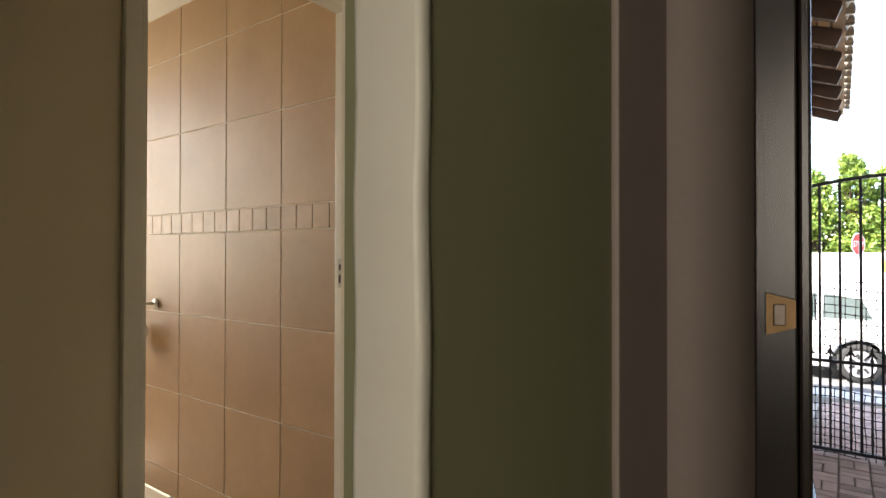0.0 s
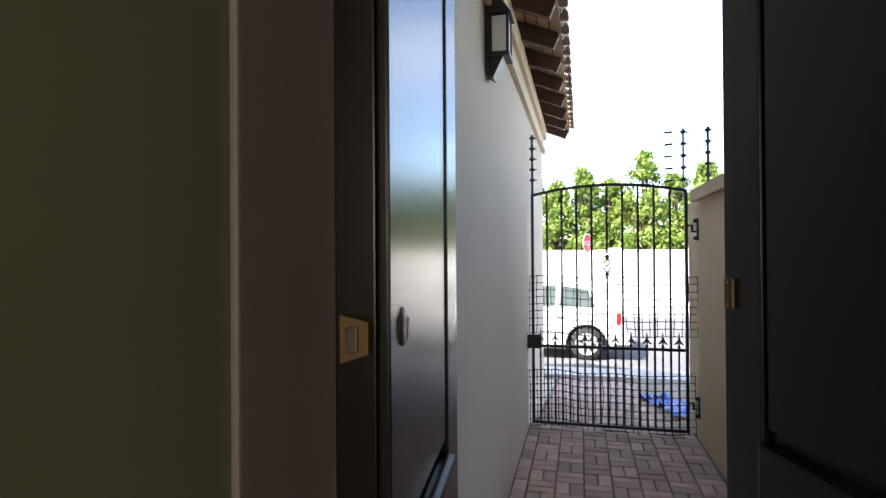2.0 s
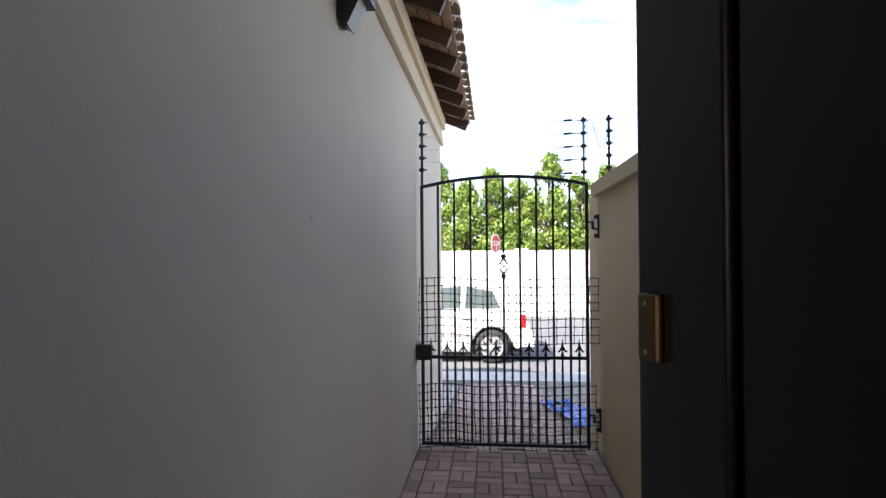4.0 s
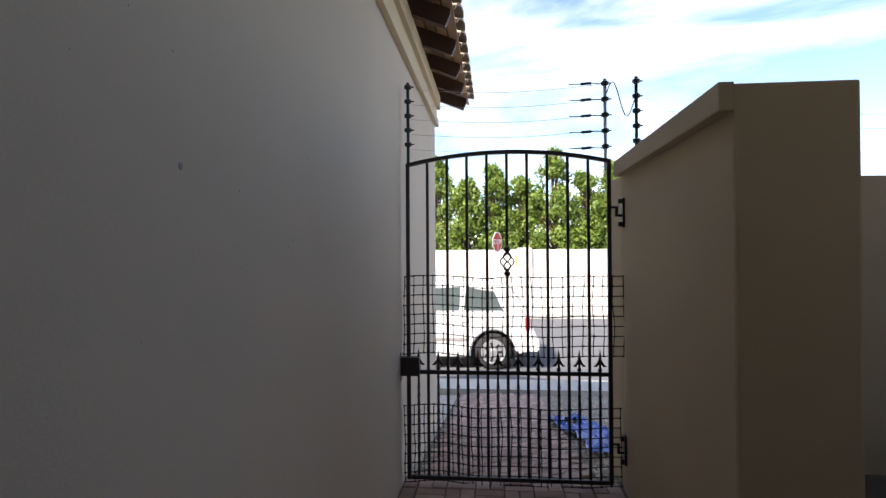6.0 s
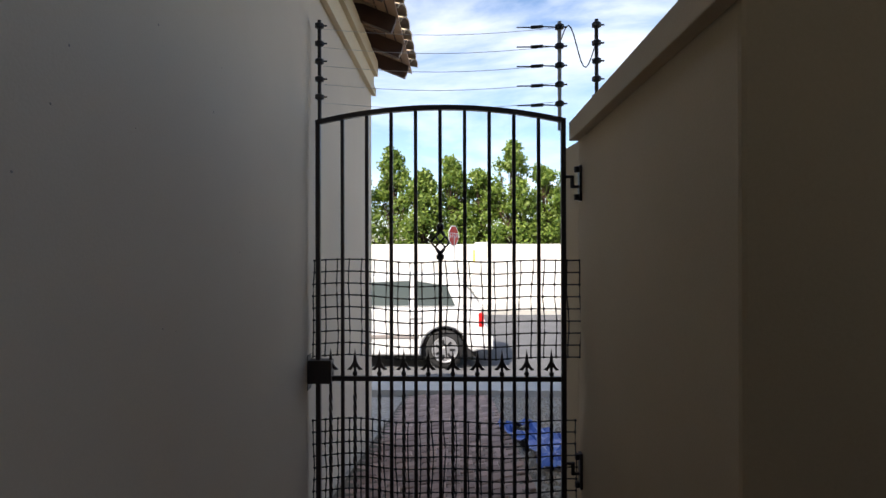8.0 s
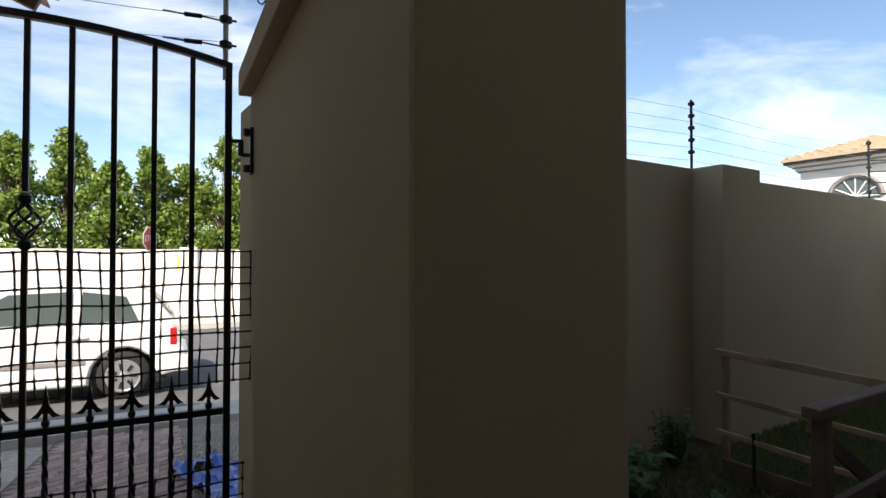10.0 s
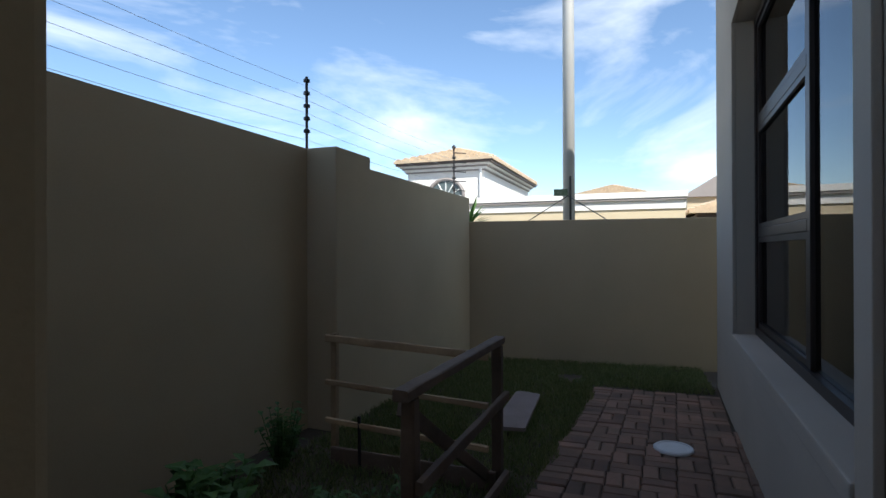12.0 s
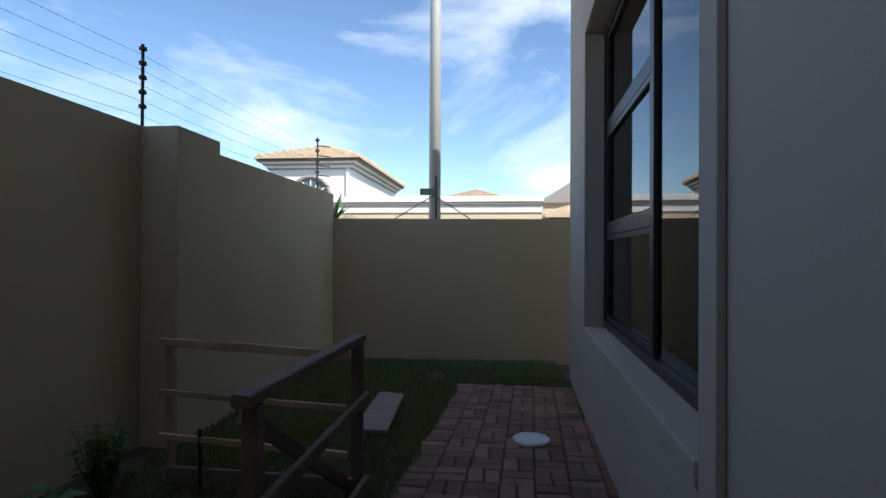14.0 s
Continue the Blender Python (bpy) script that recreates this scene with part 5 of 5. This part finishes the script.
rod(bm, (0.94, 17.52, -0.7), (0.94, 17.52, 1.5), 0.025, 8)
part("post", bm, M_POLE, ss)
fc = bpy.data.curves.new("letters", "FONT")
fc.body, fc.size, fc.align_x, fc.align_y, fc.extrude = "STOP", 0.2, "CENTER", "CENTER", 0.001
fo = new("letters", fc)
fo.data.materials.append(M_SIGNW)
fo.parent = ss
fo.matrix_world = SM @ pose(0, 0, 0.016)
tagged(finish("warning_sign", simple([(1.55, 1.95, 19.96, 19.975, 0.75, 1.1)], 0.002), M_YELLOW), "small yellow sign on the boundary wall", "sign")

# blue tarpaulin crumpled on the gravel
bm = bmesh.new()
tg = []
for i in range(26):
    row = []
    for j in range(12):
        u, v = i / 25, j / 11
        x = 1.42 + 0.32 * v + 0.10 * math.sin(u * 5) + 0.05 * noise.noise(Vector((u * 6, v * 6, 1)))
        y = 5.75 + 1.5 * u + 0.25 * v
        row.append(bm.verts.new((x, y, street_z(y) + 0.012 + 0.12 * max(0, noise.noise(Vector((u * 7, v * 5, 3)))) + 0.05 * abs(noise.noise(Vector((u * 17, v * 13, 3)))))))
    tg.append(row)
for a, b in zip(tg, tg[1:]):
    for j in range(11):
        if noise.noise(Vector((a[j].co.x * 5, a[j].co.y * 3, 8))) > -0.25:
            bm.faces.new((a[j], b[j], b[j + 1], a[j + 1]))
tarp = tagged(finish("tarpaulin", bm, M_TARP), "crumpled blue tarpaulin lying on the gravel", "tarpaulin")
# gravel stones
rnd = random.Random(5)
verts, faces = [], []
for _ in range(5200):
    x, y = rnd.uniform(1.36, 3.4), rnd.uniform(5.3, 9.3)
    if x > 1.85 and y < 6.4:
        continue
    r = rnd.uniform(0.008, 0.026)
    z = street_z(y) - 0.02
    i = len(verts)
    for dx, dy, dz in ((1, 0, 0.2), (-1, 0, 0.1), (0, 1, 0.2), (0, -1, 0.1), (0, 0, 0.9)):
        verts.append((x + dx * r * rnd.uniform(0.7, 1.2), y + dy * r * rnd.uniform(0.7, 1.2), z + dz * r * 1.2))
    faces += [(i, i + 2, i + 4), (i + 2, i + 1, i + 4), (i + 1, i + 3, i + 4), (i + 3, i, i + 4)]
me = bpy.data.meshes.new("gravel")
me.from_pydata(verts, [], faces)
me.materials.append(M_GRAVEL)
tagged(new("gravel_stones", me), "loose pale gravel beside the path", "gravel", kind="stuff")


# ---- pieces: tiles and pavers ----
def chamfered(w, l, h, c):
    """A brick or tile of size w, l, h about its middle, chamfered round the top, standing on z = 0."""
    bm = bmesh.new()
    lo = [bm.verts.new((x * w / 2, y * l / 2, 0)) for x, y in ((-1, -1), (1, -1), (1, 1), (-1, 1))]
    mi = [bm.verts.new((x * w / 2, y * l / 2, h - c)) for x, y in ((-1, -1), (1, -1), (1, 1), (-1, 1))]
    hi = [bm.verts.new((x * (w / 2 - c), y * (l / 2 - c), h)) for x, y in ((-1, -1), (1, -1), (1, 1), (-1, 1))]
    for a, b in ((lo, mi), (mi, hi)):
        for i in range(4):
            bm.faces.new((a[i], a[(i + 1) % 4], b[(i + 1) % 4], b[i]))
    bm.faces.new(hi)
    return bm


def piece_mesh(name, bm, mat):
    me_ = bpy.data.meshes.new(name)
    bmesh.ops.recalc_face_normals(bm, faces=bm.faces)
    bm.to_mesh(me_)
    bm.free()
    me_.materials.append(mat)
    return me_


def piece(name, me_, m, parent):
    ob = new(name, me_)
    ob.parent = parent
    ob.matrix_world = m
    return ob


# bathroom wall tiles: three rows, a mosaic border, two rows
bath = bpy.data.objects["wall_bath_north"]
TS = 0.403
full = piece_mesh("tile", chamfered(TS - 0.006, TS - 0.006, 0.0022, 0.0008), M_TILE)
short = piece_mesh("tile", chamfered(TS - 0.006, 0.24, 0.0022, 0.0008), M_TILE)
skirt = piece_mesh("tile", chamfered(TS - 0.006, 0.124, 0.0022, 0.0008), M_TILE)
for i in range(6):
    x = -1.301 + TS * (i - 4.5)
    for z in (0.333, 0.736, 1.139, 1.645, 2.048):
        piece("tile", full, pose(x, 2.0485, z, 90), bath)
    piece("tile", short, pose(x, 2.0485, 2.372, 90), bath)
    piece("tile", skirt, pose(x, 2.0485, 0.066, 90), bath)
dado = piece_mesh("border_tile", chamfered(0.094, 0.096, 0.003, 0.001), M_DADO)
for i in range(26):
    piece("border_tile", dado, pose(-3.42 + i * 0.0985, 2.0485, 1.392, 90), bath)
fl = bpy.data.objects["floor_bathroom"]
ftile = piece_mesh("floor_tile", chamfered(0.325, 0.325, 0.012, 0.002), M_FTILE)
for i in range(11):
    for j in range(8):
        piece("floor_tile", ftile, pose(-3.32 + i * 0.331, 1.875 - j * 0.331, -0.0118), fl)

# clay pavers of the passage, in pairs turned by turns, with a straight border course
bed = bpy.data.objects["paving_bed"]
BW, BL = 0.08, 0.16
bricks = [piece_mesh("brick", chamfered(BW - 0.006, BL - 0.006, 0.05, 0.005), M_BRICK) for _ in range(1)]
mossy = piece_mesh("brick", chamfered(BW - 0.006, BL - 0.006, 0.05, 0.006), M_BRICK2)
rnd = random.Random(9)


def paver(x, y, z, turn, parent, tilt=1.0, mesh=None):
    piece("brick", mesh or bricks[0], pose(x, y, z + rnd.uniform(-0.003, 0.003) * tilt, rnd.uniform(-0.7, 0.7), rnd.uniform(-0.7, 0.7), (90 if turn else 0) + rnd.uniform(-0.9, 0.9)), parent)


count = 0
for j in range(26):
    y = 1.45 + j * BL
    if y > 5.2:
        break
    paver(LX + 0.047, y, -0.151, False, bed)
    for i in range(8):
        x = LX + 0.092 + BW + i * BL
        if x > 1.47:
            break
        if (i + j) % 2:
            paver(x - BW / 2, y, -0.151, False, bed)
            paver(x + BW / 2, y, -0.151, False, bed)
        else:
            paver(x, y - BW / 2, -0.151, True, bed)
            paver(x, y + BW / 2, -0.151, True, bed)

# garden paving
before = set(bpy.data.objects)
gbed = structure("garden_paving_bed", simple([(1.40, 3.6, 2.98, 3.71, -0.2, -0.1115)]), M_SAND, "sandy joints under the garden paving", "paving")
for j in range(61):
    x = 1.46 + j * BW
    if x > 6.2:
        break
    edge = 3.70 - 0.05 * max(0, x - 3.96)
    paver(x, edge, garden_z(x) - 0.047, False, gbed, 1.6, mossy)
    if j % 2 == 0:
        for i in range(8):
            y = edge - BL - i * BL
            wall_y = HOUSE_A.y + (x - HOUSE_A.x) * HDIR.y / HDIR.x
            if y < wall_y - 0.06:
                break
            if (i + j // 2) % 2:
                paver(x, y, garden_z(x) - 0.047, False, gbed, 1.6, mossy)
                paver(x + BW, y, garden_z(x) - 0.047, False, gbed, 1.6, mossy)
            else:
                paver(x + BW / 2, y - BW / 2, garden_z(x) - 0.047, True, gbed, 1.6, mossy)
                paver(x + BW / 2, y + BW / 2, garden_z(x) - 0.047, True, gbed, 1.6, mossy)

garden_things += since(before)
for ob in garden_things:
    ob.matrix_basis = GARDEN @ ob.matrix_basis

# path outside the gate: nearest pavers as pieces, the rest joined
pbed = bpy.data.objects["path_bed"]
slope = math.degrees(math.atan2(-0.6, 4.3))
for j in range(52):
    y = 5.31 + j * BW
    if y > 9.4:
        break
    for i in range(6):
        x = 0.46 + i * BL + (BW if j % 2 else 0)
        if x > 1.34:
            continue
        m = pose(x, y, street_z(y) - 0.055 + rnd.uniform(-0.003, 0.003), slope, rnd.uniform(-0.6, 0.6), 90 + rnd.uniform(-0.8, 0.8))
        piece("brick", bricks[0], m, pbed)
